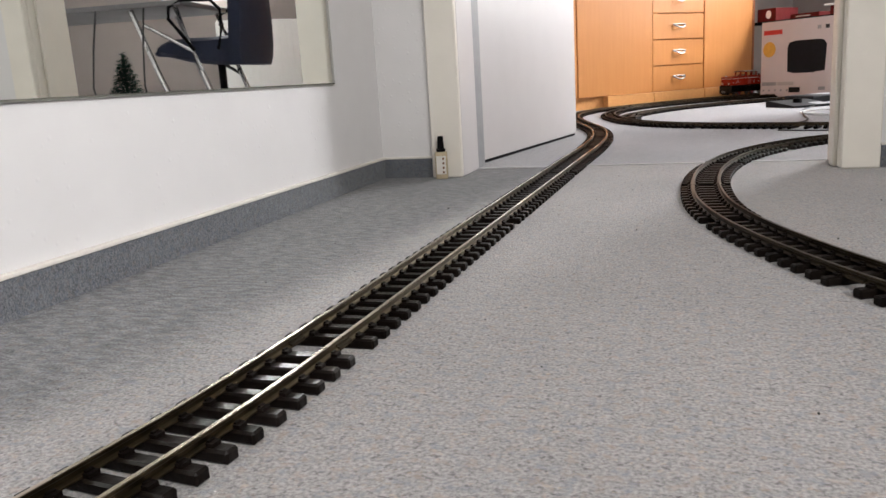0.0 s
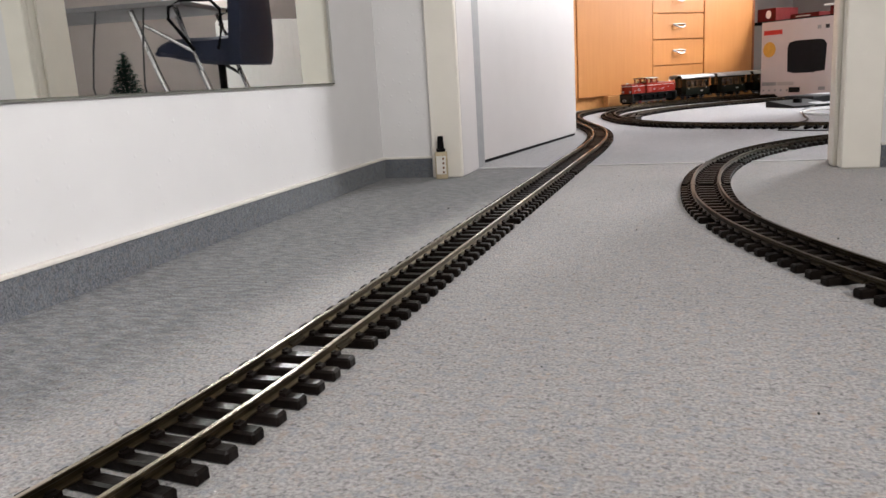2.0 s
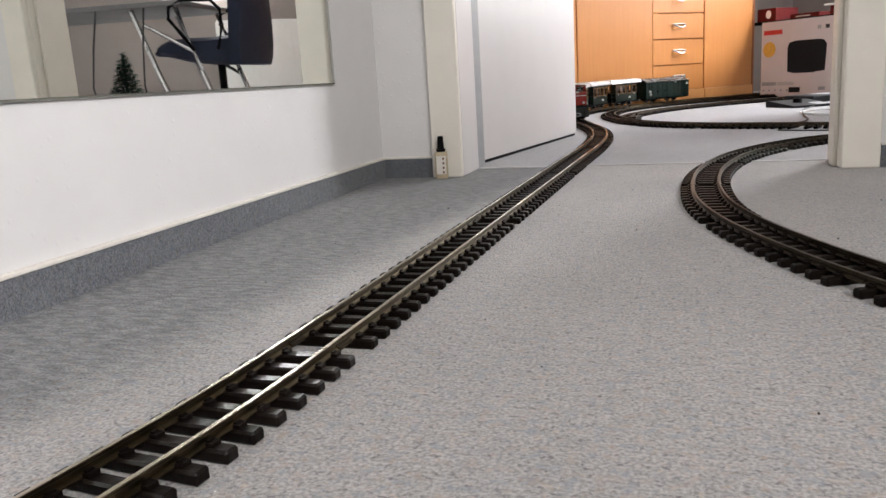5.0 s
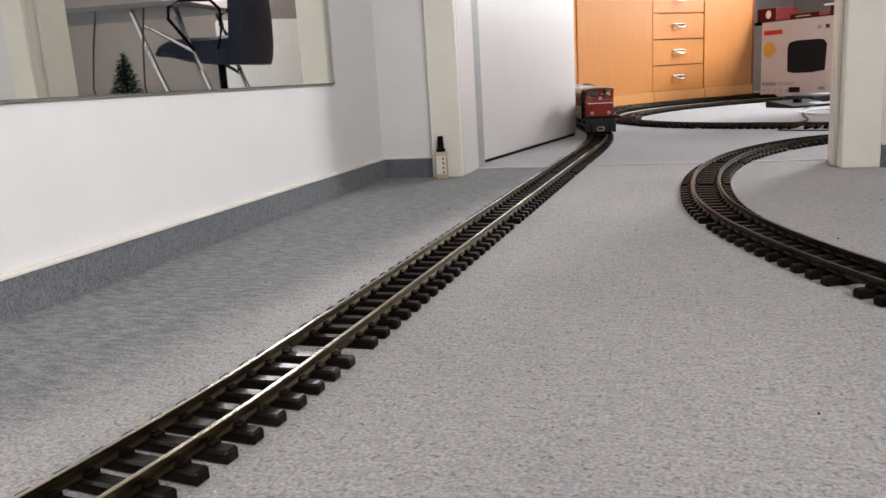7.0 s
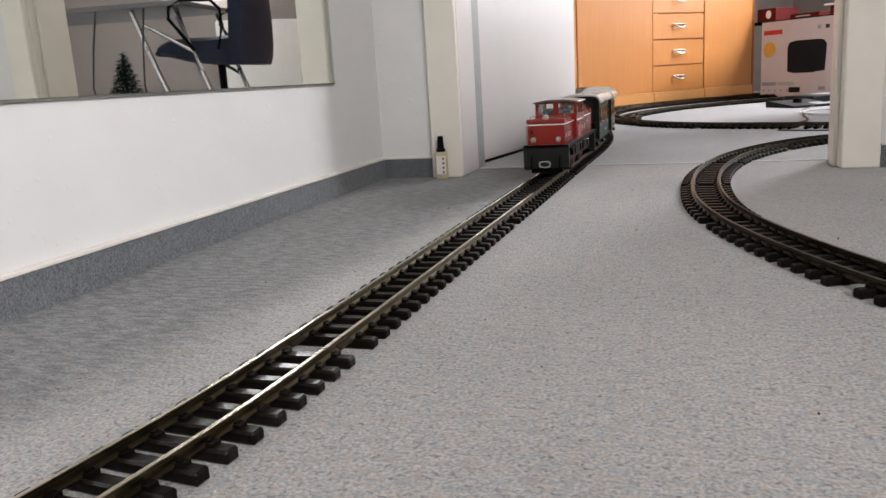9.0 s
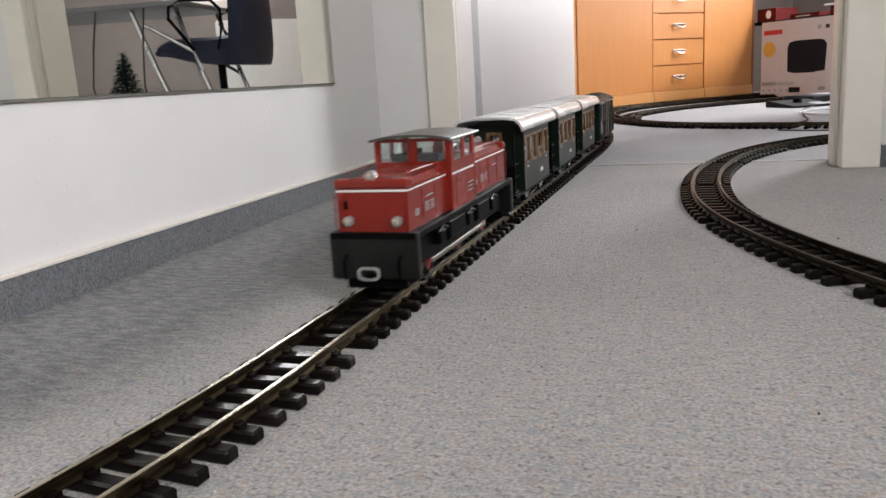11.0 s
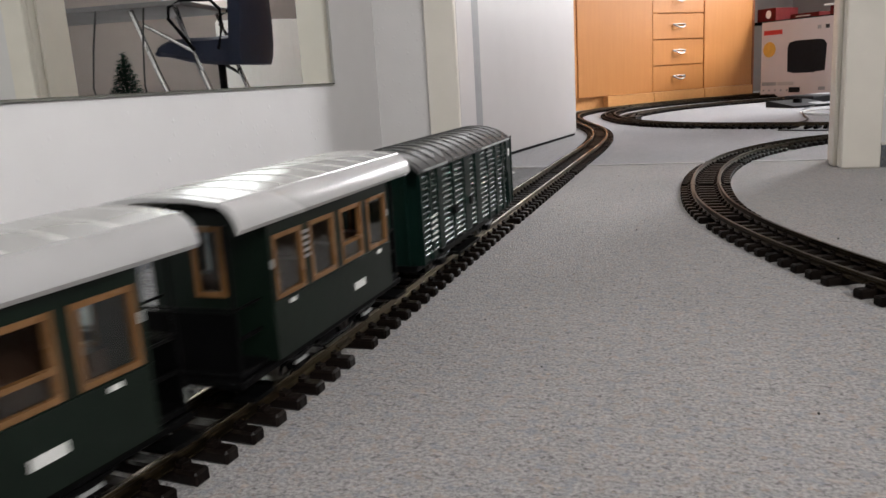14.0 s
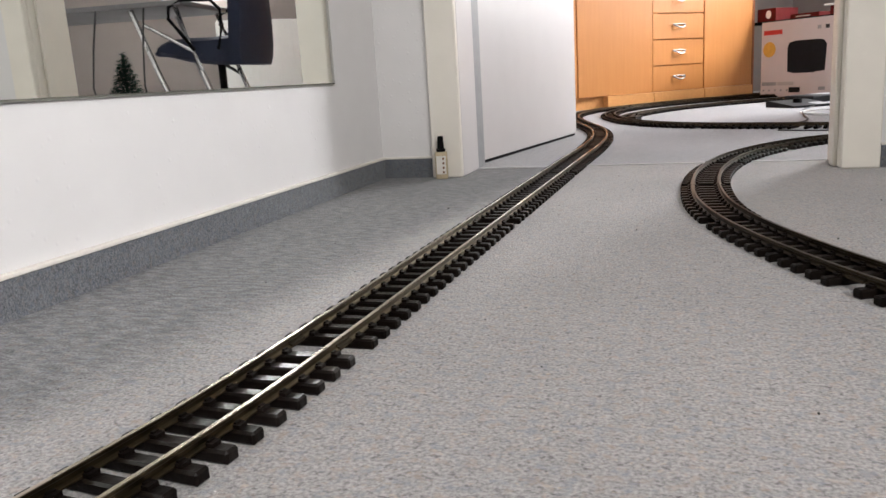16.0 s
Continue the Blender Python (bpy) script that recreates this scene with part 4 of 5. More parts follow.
def make_van():
    L = 0.396
    v = thing("model_goods_van", "long dark green slatted model goods van with a dark grey roof", "model train")
    w, y0, y1, zb, zt = 0.0485, -L + 0.008, -0.008, 0.045, 0.146
    part("underframe", box(-0.042, 0.042, -L + 0.004, -0.004, 0.038, 0.0448, 0.001), M_BLACK, v, "black underframe")
    body = part("body", box(-w + 0.002, w - 0.002, y0, y1, zb, zt), M_VAN, v, "dark green van body")
    # each side: slatted bays between flat posts and sliding doors
    flats = ((0.000, 0.012), (0.036, 0.042), (0.060, 0.076), (0.113, 0.118), (0.156, 0.180), (0.204, 0.226), (0.262, 0.267), (0.300, 0.310), (0.336, 0.342), (0.360, 0.370))
    flats = tuple((a * 1.054, b * 1.054) for a, b in flats)
    for sx in (-1, 1):
        x = sx * (w - 0.002)
        lo, hi = min(x, x + sx * 0.0036), max(x, x + sx * 0.0036)
        for a, b in flats:
            part("post", box(lo, hi, max(y0, -b), min(y1, -a) if a else y1, zb, zt, 0.0005), M_VAN, body)
        for (a0, a), (b, b1) in zip(flats, flats[1:]):
            for j in range(14):
                z = zb + 0.008 + j * 0.0064
                outline = [(x, z), (x + sx * 0.0026, z), (x + sx * 0.0026, z + 0.0006), (x + sx * 0.0016, z + 0.0018), (x, z + 0.0022)]
                part("slat", prism(outline, -b + 0.0004, -a - 0.0004), M_SLAT, body)
        part("door_rail", box(min(x, x + sx * 0.006), max(x, x + sx * 0.006), -0.240, -0.062, zb + 0.002, zb + 0.006), M_BLACK, body)
        for a, b in ((0.012, 0.090), (0.238, 0.386)):
            part("gutter", box(min(sx * 0.0524, sx * 0.0540), max(sx * 0.0524, sx * 0.0540), -b, -a, 0.1440, 0.1462), M_COUPLER, body, "pale gutter strip")
        for yy in (-0.185, -0.120):
            part("door_latch", box(min(x, x + sx * 0.0065), max(x, x + sx * 0.0065), yy - 0.006, yy + 0.006, 0.082, 0.092), M_BLACK, body)
        for j in range(5):
            part("lettering", box(min(x + sx * 0.003, x + sx * 0.0042), max(x + sx * 0.003, x + sx * 0.0042), -0.054, -0.035 - 0.003 * (j % 2), 0.066 + j * 0.0062, 0.0680 + j * 0.0062), M_PRINT, body, "unreadable white lettering")
        for j in range(2):
            part("lettering", box(min(x + sx * 0.003, x + sx * 0.0042), max(x + sx * 0.003, x + sx * 0.0042), -0.296, -0.270, 0.131 + j * 0.005, 0.1328 + j * 0.005), M_COUPLER, body, "unreadable pale lettering")
    roof = part("roof", prism(arch(0.0530, 0.1455, 0.1650, 14), -L, 0.0), M_VANROOF, v, "dark grey arched roof", smooth=True)
    for k in range(15):
        yy = -L + 0.01 + (L - 0.02) * k / 14
        part("roof_rib", prism(arch(0.0534, 0.1463, 0.1661, 14, 0.0016), yy - 0.0011, yy + 0.0011), M_VANROOF, roof)
    for s, yo in ((1, y1), (-1, y0)):
        for x in (-0.032, -0.011, 0.011, 0.032):
            part("end_post", box(x - 0.002, x + 0.002, min(yo, yo + s * 0.003), max(yo, yo + s * 0.003), zb, zt + 0.01), M_VAN, body)
        part("end_gable", prism(arch(0.046, 0.144, 0.1625, 10, 0.02), min(yo, yo - s * 0.002), max(yo, yo - s * 0.002)), M_VAN, body)
        coupling(v, yo if s > 0 else yo - 0.026, s)
    # braced platform at the rear end
    ye = -L - 0.028
    part("platform", box(-0.042, 0.042, ye, y0 - 0.0005, 0.040, 0.046, 0.001), M_BLACK, v, "black end platform")
    for sx in (-1, 1):
        end = part("platform_side", prism([(sx * 0.0420, 0.046), (sx * 0.0450, 0.046), (sx * 0.0450, 0.1430), (sx * 0.0420, 0.1430)], ye, y0 - 0.0005), M_VAN, v, "dark green platform side wall")
        part("end_post", box(sx * 0.0450 - 0.0018, sx * 0.0450 + 0.0018, ye - 0.0022, ye, 0.046, 0.1470), M_VAN, end)
        part("brace", tube([(sx * 0.0462, y0 + 0.030, 0.1400), (sx * 0.0512, y0 + 0.012, 0.0950), (sx * 0.0512, y0 + 0.004, 0.0500)], 0.0016, 6), M_VAN, end, "slanting brace")
        part("hatch", box(sx * 0.0453 - 0.0006, sx * 0.0453 + 0.0006, ye + 0.010, ye + 0.020, 0.118, 0.128), M_PRINT, end, "small pale hatch")
        part("tail_bracket", box(sx * 0.0460 - 0.0030, sx * 0.0460 + 0.0030, ye - 0.007, ye - 0.0022, 0.088, 0.0905), M_PRINT, end, "small white tail bracket")
    part("end_canopy", box(-0.046, 0.046, ye - 0.004, -L, 0.1445, 0.1475, 0.001), M_COUPLER, v, "pale end canopy")
    part("tail_lamp", lathe([(0.0042, 0.0), (0.0042, 0.006), (0.003, 0.0085)], 12, Matrix.Translation((0.030, ye + 0.001, 0.098)) @ Euler((math.pi / 2, 0, 0)).to_matrix().to_4x4()), M_PRINT, v, "small white tail lamp")
    part("end_railing", box(-0.042, 0.042, ye, ye + 0.002, 0.046, 0.104), M_VAN, v, "dark green end railing")
    for y in (-0.095, -0.300):
        wheelset(v, y, 0.0148)
        for sx in (-1, 1):
            ab = part("axle_box", box(sx * 0.036 - 0.005, sx * 0.036 + 0.005, y - 0.008, y + 0.008, 0.026, 0.0378, 0.0015), M_BLACK, v)
            part("spring", tube([(sx * 0.040, y - 0.024, 0.0378), (sx * 0.040, y, 0.0335), (sx * 0.040, y + 0.024, 0.0378)], 0.0018, 6), M_BLACK, ab)
    for sx in (-1, 1):
        part("foot_board", box(sx * 0.041 - 0.006, sx * 0.041 + 0.006, -0.23, -0.14, 0.027, 0.030), M_BLACK, v)
    return v


LOCO = make_loco()
COACH = make_coach()
COACHES = [COACH, copy_thing(COACH, pose(0, 0, 0)), copy_thing(COACH, pose(0, 0, 0))]
VAN = make_van()

# ---------- far room ----------
def place(a, b, z=0.0):
    q = room(a, b)
    return turned(q[0], q[1], z, AZ)


# wall cabinet row: local y along the wall, x out into the room
def cabinet_unit(a0, a1, kind, label):
    c = thing("cabinet", label, "cabinet", place(a0, 0.0), group="beech cabinet units along the wall")
    w = a1 - a0
    H = 1.05
    part("carcass", box(-0.42, -0.020, 0.0, w, 0.072, H, 0.002), M_BEECH, c)
    split = min(max(-a0, 0.0), w)   # the plinth steps forward past a = 0
    if split > 0.01:
        part("plinth", box(-0.40, -0.030, 0.001, split, 0.0, 0.071), M_BEECH_H, c, "recessed beech plinth")
    if w - split > 0.01:
        part("plinth", box(-0.40, 0.012, split + 0.001, w, 0.0, 0.0735, 0.002), M_BEECH_H, c, "light beech plinth")
    if kind == "drawers":
        z, k = 0.075, 0
        while z + 0.16 < H:
            d = part("drawer_front", box(-0.0195, 0.0, 0.0006, w - 0.003, z + 0.002, z + 0.1585, 0.0015), M_BEECH, c)
            zc = z + 0.083
            bow = [(0.003 + 0.020 * (1 - abs(u) ** 3), w / 2 + u * 0.056, zc + 0.010 - 0.020 * (1 - u * u)) for u in [-1 + k_ / 6 for k_ in range(13)]]
            hb = tube(bow, 0.0050, 8)
            add_tube(hb, [(0.004, w / 2 - 0.056, zc + 0.010), (0.006, w / 2, zc + 0.013), (0.004, w / 2 + 0.056, zc + 0.010)], 0.0035, 6)
            part("handle", hb, M_STEEL, d, "curved steel bow handle", smooth=True)
            z += 0.1625
            k += 1
    else:
        n = 1
        for k in range(n):
            d = part("door", box(-0.0195, 0.0, 0.003 + k * w / n, (k + 1) * w / n - 0.0006, 0.075, H - 0.004, 0.0015), M_BEECH, c)
            part("handle", tube([(0.0, w - 0.05, 0.80), (0.022, w - 0.05, 0.81), (0.022, w - 0.05, 0.90), (0.0, w - 0.05, 0.91)], 0.005, 8), M_STEEL, d, "steel bar handle")
    return c


cabinet_unit(-0.86, -0.232, "doors", "beech cabinet with a plain door")
cabinet_unit(-0.228, 0.3954, "doors", "beech cabinet with a plain door against the wall")
cabinet_unit(0.396, 0.866, "drawers", "beech chest of drawers with steel cup handles")
cabinet_unit(0.870, 1.355, "doors", "beech cabinet with a plain door at the row's end")
END = place(1.355, 0.0)
solid("end_panel", box(-0.42, 0.004, 0.001, 0.019, 0.0, 1.05, 0.002), mat("red_brown_edge", (0.30, 0.095, 0.03), 0.45, var=0.1), "red-brown end panel of the cabinet row", "panel", END)
tagged(part("worktop", box(-0.42, 0.01, -0.86, 1.376, 1.051, 1.08, 0.003), M_BEECH_H, None), "light beech top board over the cabinets", "worktop").matrix_basis = place(0, 0)

# printer carton
BX = radians(136.0)
carton = thing("cardboard_box", "white printer carton with a dark printer picture on its front", "box", turned(0.470, 5.560, 0, BX))
BW, BH, BD = 0.60, 0.466, 0.30
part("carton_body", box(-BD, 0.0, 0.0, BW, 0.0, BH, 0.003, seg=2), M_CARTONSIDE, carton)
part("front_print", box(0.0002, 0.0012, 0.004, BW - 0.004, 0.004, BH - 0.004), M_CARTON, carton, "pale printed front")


def printed(name, y0, y1, z0, z1, material, label="", outline=None):
    if outline:
        bm = prism([(y, z) for y, z in outline], 0.0012, 0.0024)
        for v_ in bm.verts:
            v_.co = Vector((v_.co.y, v_.co.x, v_.co.z))
    else:
        bm = box(0.0012, 0.0024, y0, y1, z0, z1)
    return part(name, bm, material, carton, label)


printed("brand_mark", 0.020, 0.160, 0.386, 0.414, M_LOGO, "plain red brand mark")
printed("gold_seal", 0, 0, 0, 0, M_GOLD, "round gold sticker", [(0.065 + 0.048 * math.cos(k * math.tau / 24), 0.296 + 0.048 * math.sin(k * math.tau / 24)) for k in range(24)])
printed("printer_picture", 0, 0, 0, 0, M_INK, "picture of a black printer",
        [(0.205, 0.155), (0.235, 0.150), (0.24, 0.145), (0.40, 0.145), (0.405, 0.150), (0.47, 0.155), (0.478, 0.310), (0.455, 0.335), (0.42, 0.340), (0.26, 0.340), (0.215, 0.330), (0.202, 0.30)])
printed("name_bar", 0.012, 0.125, 0.072, 0.094, M_INKGREY, "plain grey lettering bar")
printed("name_bar", 0.132, 0.255, 0.072, 0.094, M_CARTONSIDE, "pale lettering bar")
for k in range(5):
    printed("icon", 0.020 + 0.045 * k, 0.032 + 0.045 * k, 0.036, 0.048, M_INKGREY)
printed("dark_panel", 0.220, 0.300, 0.028, 0.060, M_INK)
printed("red_mark", 0.430, 0.475, 0.040, 0.060, M_INKGREY)
for k in range(4):
    printed("icon", 0.41 + 0.055 * k, 0.435 + 0.055 * k, 0.398, 0.420, M_INK if k == 1 else M_INKGREY)

# side table behind the carton, with red train cartons on it
TB = turned(0.62, 5.92, 0, BX)
tab = thing("side_table", "dark grey side table standing behind the carton", "table", TB)
part("tabletop", box(-0.38, 0.02, -0.22, 0.74, 0.470, 0.492, 0.003), M_BLACK, tab)
for x in (-0.34, -0.03):
    for y in (0.36, 0.70):
        part("leg", box(x - 0.018, x + 0.018, y - 0.018, y + 0.018, 0, 0.468, 0.002), M_BLACK, tab)
part("bracket", box(-0.37, -0.33, -0.15, -0.11, 0.0, 0.468, 0.002), M_BLACK, tab)


def red_carton(y, x, w, d, h, z, label, mark):
    q = TB @ Vector((x, y, z))
    c = thing("model_train_box", label, "box", turned(q.x, q.y, z, BX), group="red model train cartons on the table")
    part("carton", box(-d, 0, 0, w, 0, h, 0.002), M_REDBOX, c)
    if mark:
        bm = prism([(w * 0.62 + 0.022 * math.cos(k * math.tau / 16), h * 0.52 + 0.027 * math.sin(k * math.tau / 16)) for k in range(16)], 0.0004, 0.0014)
        for v_ in bm.verts:
            v_.co = Vector((v_.co.y, v_.co.x, v_.co.z))
        part("emblem", bm, M_PRINT, c, "plain white oval emblem")
    else:
        part("lettering", box(0.0004, 0.0014, w * 0.2, w * 0.7, h * 0.35, h * 0.55), M_PRINT, c, "unreadable pale lettering")
    return c


red_carton(-0.20, 0.0, 0.155, 0.22, 0.085, 0.492, "dark red model train carton with a white emblem", True)
red_carton(0.04, -0.04, 0.22, 0.20, 0.030, 0.492, "flat dark red model train carton", False)
red_carton(0.37, 0.0, 0.34, 0.24, 0.056, 0.492, "red model train carton with pale lettering", False)
qq = TB @ Vector((0.0, 0.33, 0.548))
solid("white_tray", box(-0.22, 0.01, 0, 0.40, 0, 0.012, 0.003), M_PRINT, "flat white lid lying on a red carton", "tray", turned(qq.x, qq.y, 0.548, BX))

# train controller and its cables on the floor
ctl = thing("train_controller", "dark grey train controller box with a knob, on the carpet", "controller", turned(0.50, 4.26, 0, radians(60)))
part("case", prism([(-0.11, 0.0), (0.11, 0.0), (0.11, 0.010), (-0.08, 0.030), (-0.11, 0.030)], -0.06, 0.16), M_BLUECTL, ctl)
part("knob", lathe([(0.022, 0.016), (0.020, 0.040), (0.015, 0.042)], 18, Matrix.Translation((0.0, 0.04, 0))), M_BLACK, ctl)
part("label_plate", box(0.02, 0.09, 0.08, 0.15, 0.019, 0.0215, m=Euler((0, 0.105, 0)).to_matrix().to_4x4()), M_INKGREY, ctl)
ctl2 = thing("transformer", "flat black transformer block beside the controller", "transformer", turned(0.66, 4.72, 0, radians(50)))
part("case", box(-0.10, 0.10, -0.10, 0.22, 0.0, 0.035, 0.006, seg=2), M_BLUECTL, ctl2)
part("grille", box(-0.07, 0.07, 0.02, 0.16, 0.0352, 0.038), M_INKGREY, ctl2)
pts = [(0.58 + 0.10 * math.cos(a), 3.72 + 0.17 * math.sin(a), 0.004) for a in [math.pi * 0.3 + k * math.tau * 0.88 / 24 for k in range(25)]]
solid("cable", tube(pts, 0.0035, 6), M_WHITECABLE, "loop of thin white cable lying on the carpet", "cable")
pts = [(0.62, 4.25, 0.006), (0.52, 3.95, 0.004), (0.47, 3.55, 0.004), (0.44, 3.25, 0.004), (0.30, 2.98, 0.012)]
solid("cable", tube([tuple(v) + (0.004,) for v in [(p_.x, p_.y) for p_ in spline([(x, y) for x, y, z in pts], 0.03)]], 0.003, 6), M_CABLE, "thin black cable running over the carpet", "cable")
pts = [(0.30, 2.86), (0.40, 2.80), (0.52, 2.78), (0.66, 2.82)]
solid("cable", tube([(p_.x, p_.y, 0.003) for p_ in spline(pts, 0.02)], 0.0025, 6), M_CABLE, "thin dark cable by the track", "cable")

# switch levers at the points
for x, y, h in ((-0.215, 3.72, 0.2), (-0.30, 4.62, 0.6)):
    sw = thing("point_motor", "small black point motor beside the track", "point motor", turned(x, y, 0, h), group="point motors of the track")
    part("case", box(-0.016, 0.016, -0.055, 0.055, 0.0, 0.020, 0.003), M_BLACK, sw)
    part("lever", tube([(0, 0, 0.02), (0.01, 0.0, 0.034)], 0.003, 6), M_BLACK, sw)

# radiator under the window
rq = window_wall(1.02, -0.035)
rad = thing("radiator", "white panel radiator hanging on the grey wall", "radiator", turned(rq[0], rq[1], 0, math.atan2(NX, NY)))
part("front_panel", box(0.0, 0.06, 0.0, 0.86, 0.14, 0.80, 0.008, seg=2), M_RADIATOR, rad)
for k in range(16):
    part("flute", box(0.06, 0.064, 0.03 + k * 0.0515, 0.05 + k * 0.0515, 0.17, 0.77, 0.002), M_RADIATOR, rad)
part("top_grille", box(0.005, 0.055, 0.01, 0.85, 0.80, 0.812, 0.002), M_RADIATOR, rad)
part("valve", lathe([(0.014, 0.0), (0.018, 0.01), (0.018, 0.05), (0.012, 0.055)], 14, Matrix.Translation((0.03, -0.05, 0.16))), M_PRINT, rad, "white radiator valve")

# desk with splayed tube legs
dk = thing("desk", "grey desk with splayed chrome tube legs", "desk", turned(1.10, 3.72, 0, radians(8)))
part("desktop", box(0.0, 1.3, 0.0, 0.65, 0.70, 0.728, 0.003), M_TABLE, dk)
for x, dx_ in ((0.06, -0.24), (0.32, -0.26), (1.22, 0.2)):
    for y in (0.06, 0.58):
        part("leg", tube([(x, y, 0.70), (x + dx_ * 0.45, y, 0.36), (x + dx_, y, 0.0)], 0.014, 10), M_CHROME, dk, "chrome tube leg", smooth=True)
part("brace", tube([(-0.02, 0.06, 0.46), (0.26, 0.06, 0.62)], 0.010, 8), M_CHROME, dk)
for x0, sway in ((0.22, 0.10), (0.50, 0.16)):
    pts = [(x0, 0.02, 0.70), (x0 + sway * 0.2, 0.0, 0.5), (x0 + sway * 0.4, 0.0, 0.3), (x0 + sway * 0.1, 0.02, 0.0)]
    part("cable", tube(pts, 0.005, 6), M_CABLE, dk, "hanging black cable")

# office chair
ch = thing("office_chair", "navy blue fabric office chair with black armrests", "chair", turned(1.08, 4.02, 0.0, radians(95)))
seat = bmesh.new()
rings = []
side_line = [(0.285, 0.415, 0.440), (0.265, 0.425, 0.478), (0.20, 0.405, 0.500), (0.08, 0.372, 0.502), (-0.06, 0.352, 0.498), (-0.17, 0.345, 0.505), (-0.225, 0.360, 0.500)]
for y, zl, zh in side_line:
    taper = 0.225 - 0.02 * abs(y) / 0.28
    rings.append([seat.verts.new(v_) for v_ in ((-taper, y, zl + 0.02), (-taper + 0.03, y, zl), (taper - 0.03, y, zl), (taper, y, zl + 0.02), (taper, y, zh - 0.02), (taper - 0.04, y, zh), (0, y, zh - 0.008), (-taper + 0.04, y, zh), (-taper, y, zh - 0.02))])
for r0, r1 in zip(rings, rings[1:]):
    for k in range(9):
        seat.faces.new((r0[k], r0[(k + 1) % 9], r1[(k + 1) % 9], r1[k]))
seat.faces.new(rings[0][::-1])
seat.faces.new(rings[-1])
part("seat", seat, M_NAVY, ch, "navy padded seat with a rolled front edge", smooth=True)
# curved backrest shell, wider and hollowed towards its foot
bk = bmesh.new()
rows_ = []
for j in range(13):
    v_ = j / 12
    half = 0.235 - 0.075 * v_ ** 1.3 if v_ > 0.12 else 0.200 + 0.30 * v_
    rows_.append([(half * u, -0.225 - 0.055 * u * u * -1 - 0.10 * v_ + 0.10 * v_ * v_, 0.345 + 0.60 * v_) for u in (-1, -0.75, -0.5, -0.25, 0, 0.25, 0.5, 0.75, 1)])
front = [[bk.verts.new((x, y + 0.02, z)) for x, y, z in r] for r in rows_]
rear = [[bk.verts.new((x * 0.97, y - 0.045, z)) for x, y, z in r] for r in rows_]
for g0, g1 in zip(front, front[1:]):
    for k in range(8):
        bk.faces.new((g0[k], g0[k + 1], g1[k + 1], g1[k]))
for g0, g1 in zip(rear, rear[1:]):
    for k in range(8):
        bk.faces.new((g0[k], g1[k], g1[k + 1], g0[k + 1]))
for j in range(12):
    for k in (0, 8):
        bk.faces.new((front[j][k], front[j + 1][k], rear[j + 1][k], rear[j][k]))
for j in (0, 12):
    for k in range(8):
        bk.faces.new((front[j][k], front[j][k + 1], rear[j][k + 1], rear[j][k]))
part("backrest", bk, M_NAVY, ch, "tall curved navy backrest", smooth=True)
for sx in (-1, 1):
    part("armrest", tube([(sx * 0.25, -0.12, 0.43), (sx * 0.28, -0.17, 0.55), (sx * 0.29, -0.17, 0.63), (sx * 0.29, -0.12, 0.68), (sx * 0.29, 0.04, 0.69), (sx * 0.29, 0.12, 0.66), (sx * 0.29, 0.13, 0.60), (sx * 0.28, 0.08, 0.53), (sx * 0.25, 0.02, 0.43)], 0.010, 8), M_BLACK, ch, "black loop armrest", smooth=True)
part("gas_lift", lathe([(0.035, 0.08), (0.035, 0.22), (0.022, 0.23), (0.022, 0.40)], 14), M_BLACK, ch)
part("tilt_lever", tube([(-0.05, 0.05, 0.385), (-0.24, 0.06, 0.34), (-0.33, 0.06, 0.315)], 0.010, 8), M_BLACK, ch)
for k in range(5):
    a = k * math.tau / 5 + 0.3
    leg = part("foot", tube([(0.02 * math.cos(a), 0.02 * math.sin(a), 0.11), (0.27 * math.cos(a), 0.27 * math.sin(a), 0.066)], 0.018, 8), M_BLACK, ch)
    part("castor", lathe([(0.028, -0.012), (0.028, 0.012)], 14, Matrix.Translation((0.27 * math.cos(a), 0.27 * math.sin(a), 0.030)) @ Euler((0, math.pi / 2, a)).to_matrix().to_4x4()), M_BLACK, leg)

for piece in ch.children:
    if piece.name.split(".")[0] in ("seat", "backrest", "armrest", "tilt_lever"):
        piece.location.z = 0.035     # gas lift drawn out

# small artificial fir
fir = thing("artificial_fir", "small dark green artificial fir tree on the floor", "plant", pose(1.90, 4.22, 0))
part("trunk", tube([(0, 0, 0.0), (0.002, 0, 0.25), (0, 0.002, 0.50)], 0.010, 7), M_FIR, fir)
part("stand", lathe([(0.09, 0.0), (0.09, 0.02), (0.03, 0.05)], 16), M_BLACK, fir)
rng = random.Random(5)
nb = bmesh.new()
for k in range(3600):
    z = 0.06 + 0.46 * (1 - math.sqrt(rng.random()))
    rad_ = 0.15 * (1 - (z - 0.06) / 0.47) * (0.25 + 0.8 * rng.random())
    a = rng.random() * math.tau
    c_ = Vector((rad_ * math.cos(a), rad_ * math.sin(a), z + rng.uniform(-0.01, 0.01)))
    d_ = Vector((math.cos(a), math.sin(a), rng.uniform(-0.3, 0.6))).normalized() * rng.uniform(0.022, 0.042)
    s_ = Vector((-math.sin(a), math.cos(a), rng.uniform(-0.5, 0.5))) * 0.0065
    nb.faces.new([nb.verts.new(c_ - s_), nb.verts.new(c_ + s_), nb.verts.new(c_ + d_)])
tagged(part("needles", nb, M_FIR, fir, "dense dark green needles"), kind="stuff")

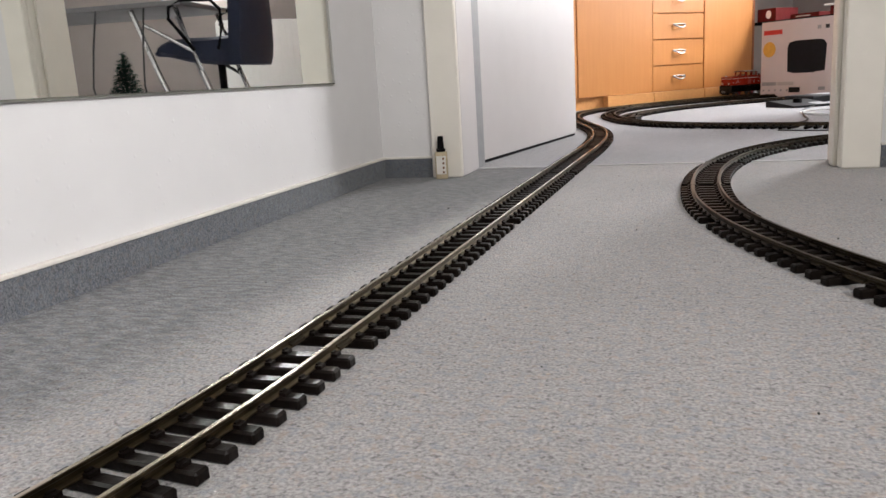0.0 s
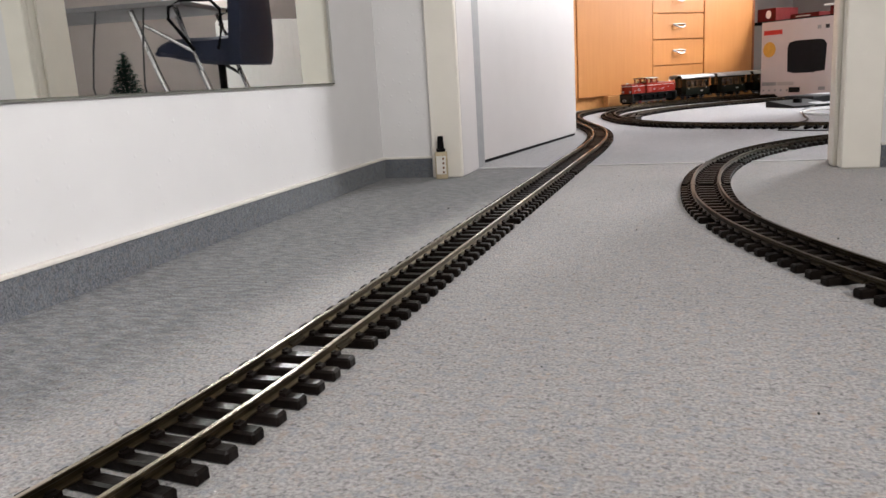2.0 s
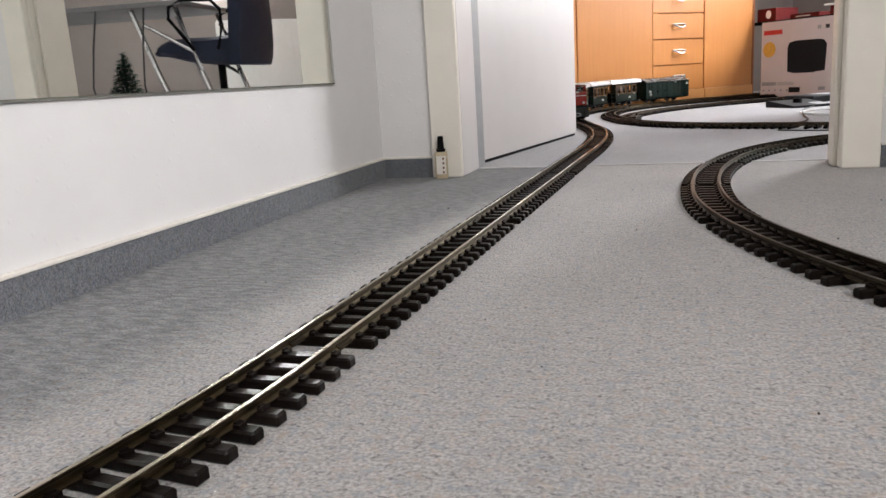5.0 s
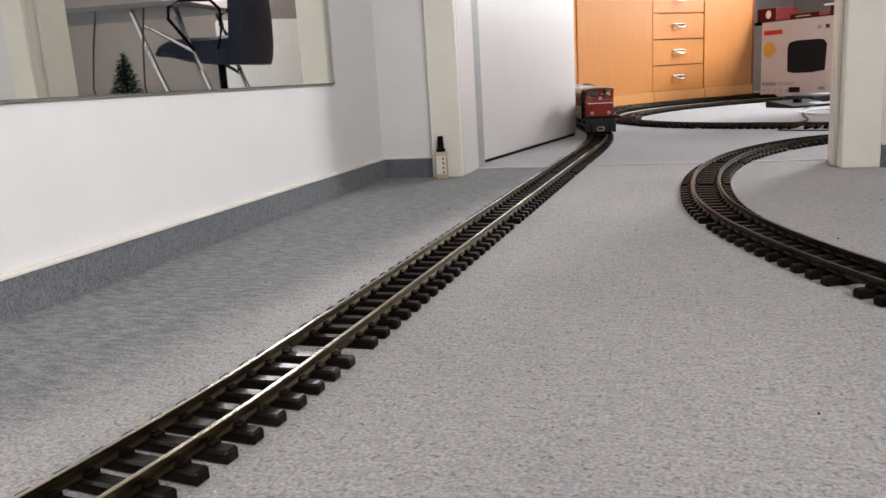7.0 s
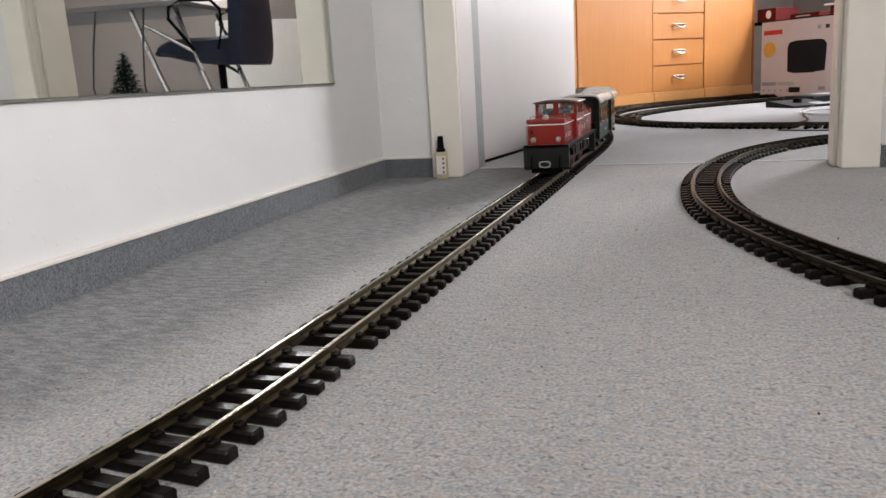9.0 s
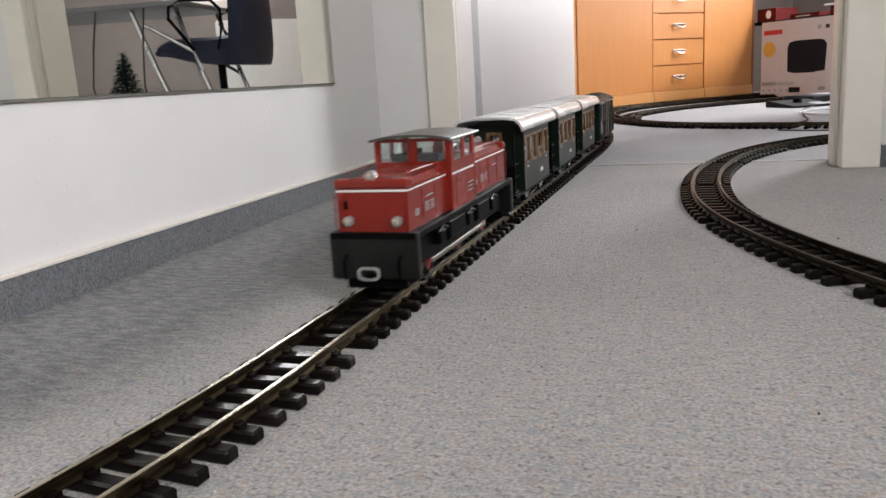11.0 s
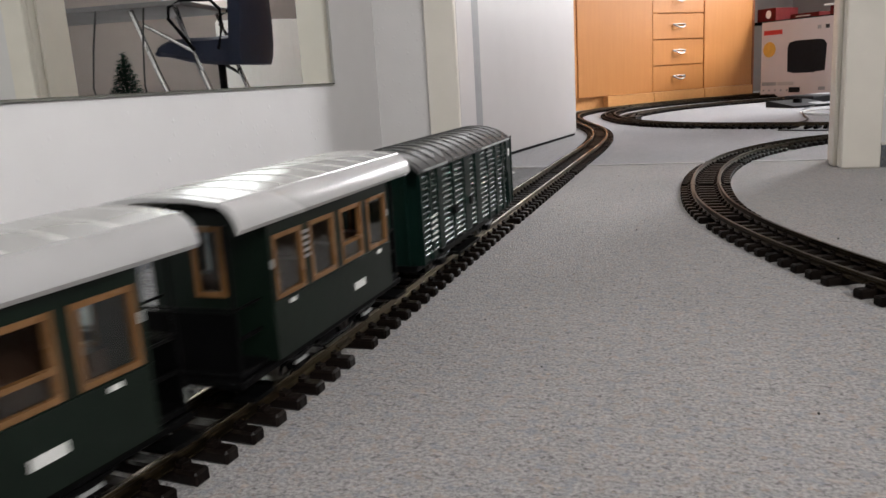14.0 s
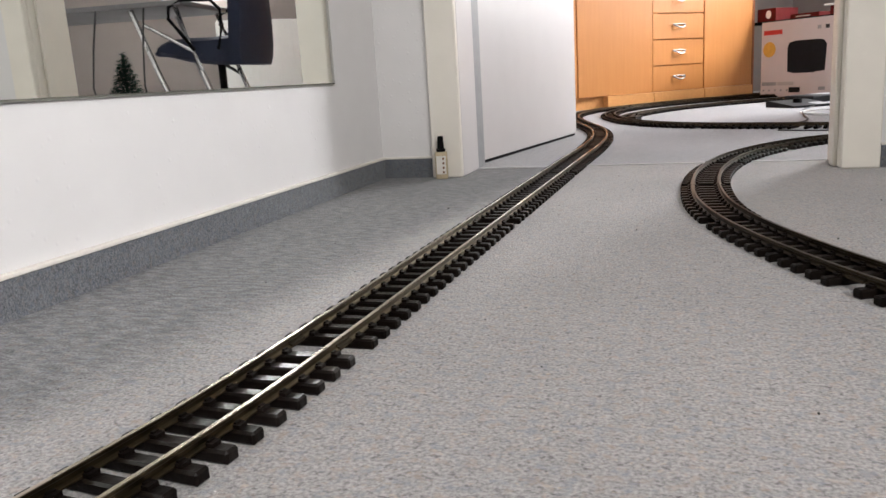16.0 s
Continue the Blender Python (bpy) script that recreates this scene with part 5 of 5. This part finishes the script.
# white tubs on the floor of the room
solid("white_tub", lathe([(0.05, 0.0), (0.055, 0.02), (0.05, 0.025), (0.055, 0.03), (0.056, 0.06), (0.05, 0.065)], 20), M_PRINT, "small stacked white plastic tubs on the carpet", "tub", pose(*TB.to_translation()[:2], 0.492) @ Matrix.Translation((0.9, -0.85, -0.492)))

# bottle by the door frame
bt = thing("glue_bottle", "small bottle with an aged paper label and a black cap", "bottle", pose(-0.562, 1.812, 0, 0, 0, 12))
part("body", box(-0.0145, 0.0145, -0.009, 0.009, 0.0, 0.066, 0.003, seg=2), M_LABEL, bt, "aged cream body", smooth=True)
part("label", box(-0.0115, 0.0115, -0.0096, -0.0092, 0.012, 0.056), M_CAP, bt, "pale paper label")
for k in range(4):
    part("lettering", box(0.003, 0.0075, -0.0101, -0.0097, 0.014 + 0.011 * k, 0.019 + 0.011 * k), M_BEECH_EDGE, bt, "unreadable brown lettering")
part("shoulder", lathe([(0.0105, 0.066), (0.0115, 0.069), (0.0115, 0.072), (0.009, 0.073)], 16), M_BLACK, bt)
part("cap", lathe([(0.0085, 0.073), (0.0078, 0.082), (0.0066, 0.102), (0.0055, 0.103)], 16), M_BLACK, bt, "tapered black cap", smooth=True)

# crumbs and lint on the carpet
rng = random.Random(11)
cb = bmesh.new()
for k in range(110):
    x, y = rng.uniform(-0.70, 0.7), rng.uniform(0.25, 1.9)
    r = rng.uniform(0.0004, 0.0012) * (1 if rng.random() < 0.95 else 1.5)
    m = Matrix.Translation((x, y, r * 0.7)) @ Euler((rng.random() * 3, rng.random() * 3, 0)).to_matrix().to_4x4() @ Matrix.Diagonal((1, rng.uniform(0.6, 1.8), 0.7, 1))
    bmesh.ops.create_icosphere(cb, subdivisions=1, radius=r, matrix=m)
solid("carpet_crumbs", cb, M_CABLE, "dark crumbs and lint scattered on the carpet", "crumbs", kind="stuff")

# ---------- movement ----------
# the locomotive's front along the main track, by the time
FRONT = [(0.0, -5.268), (0.5, -5.046), (1.0, -4.820), (1.5, -4.588), (2.0, -4.353), (2.5, -4.130), (3.0, -3.912), (3.5, -3.705), (4.2, -3.395), (5.2, -2.935), (6.3, -2.440),
         (7.0, -2.080), (7.5, -1.820), (8.0, -1.573), (8.5, -1.330), (9.2, -0.985), (10.2, -0.510), (11.3, 0.003), (11.5, 0.103), (12.5, 0.602), (13.5, 1.070), (14.5, 1.525),
         (15.0, 1.765), (15.5, 2.000), (16.0, 2.260)]


def front_at(t):
    for (t0, s0), (t1, s1) in zip(FRONT, FRONT[1:]):
        if t <= t1:
            return S_JOINT + s0 + (s1 - s0) * (t - t0) / (t1 - t0)
    return S_JOINT + FRONT[-1][1]


def vehicle_pose(lead, pivots):
    """The pose of a vehicle whose front is at the arc length lead and that rides on two pivots."""
    a, b = MAIN.at(lead - pivots[0]), MAIN.at(lead - pivots[1])
    d = (a - b).normalized()
    o = a + d * pivots[0]
    return Matrix.LocRotScale((o.x, o.y, 0), Euler((0, 0, math.atan2(d.y, d.x) - math.pi / 2)), None)


def motions():
    steps = [k * 0.1 for k in range(161)]
    for ob, behind, pivots in ((LOCO, 0.0, (0.12, 0.31)), (COACHES[0], 0.472, (0.086, 0.206)), (COACHES[1], 0.792, (0.086, 0.206)),
                               (COACHES[2], 1.112, (0.086, 0.206)), (VAN, 1.446, (0.095, 0.300))):
        walk(ob, [(t, vehicle_pose(front_at(t) - behind, pivots)) for t in steps])
        for w in [c for c in ob.children if c.name.split(".")[0] == "wheelset"]:
            r = w["wheel_radius"]
            at = w.location.copy()
            rows = []
            for k in range(481):
                t = k / 30
                q = (front_at(t) - front_at(0)) / r
                rows.append((t, Matrix.Translation(at) @ Matrix.Rotation(-q, 4, "X")))
            walk(w, rows)
        for rod in [c for c in ob.children if c.name.split(".")[0] == "coupling_rod"]:
            at = rod.location.copy()
            rows = []
            for k in range(481):
                q = (front_at(k / 30) - front_at(0)) / 0.0175 + (0 if at.x >= 0 else 1.57)
                rows.append((k / 30, Matrix.Translation(at + Vector((0, -math.sin(q) * 0.007, math.cos(q) * 0.007)))))
            walk(rod, rows)


motions()
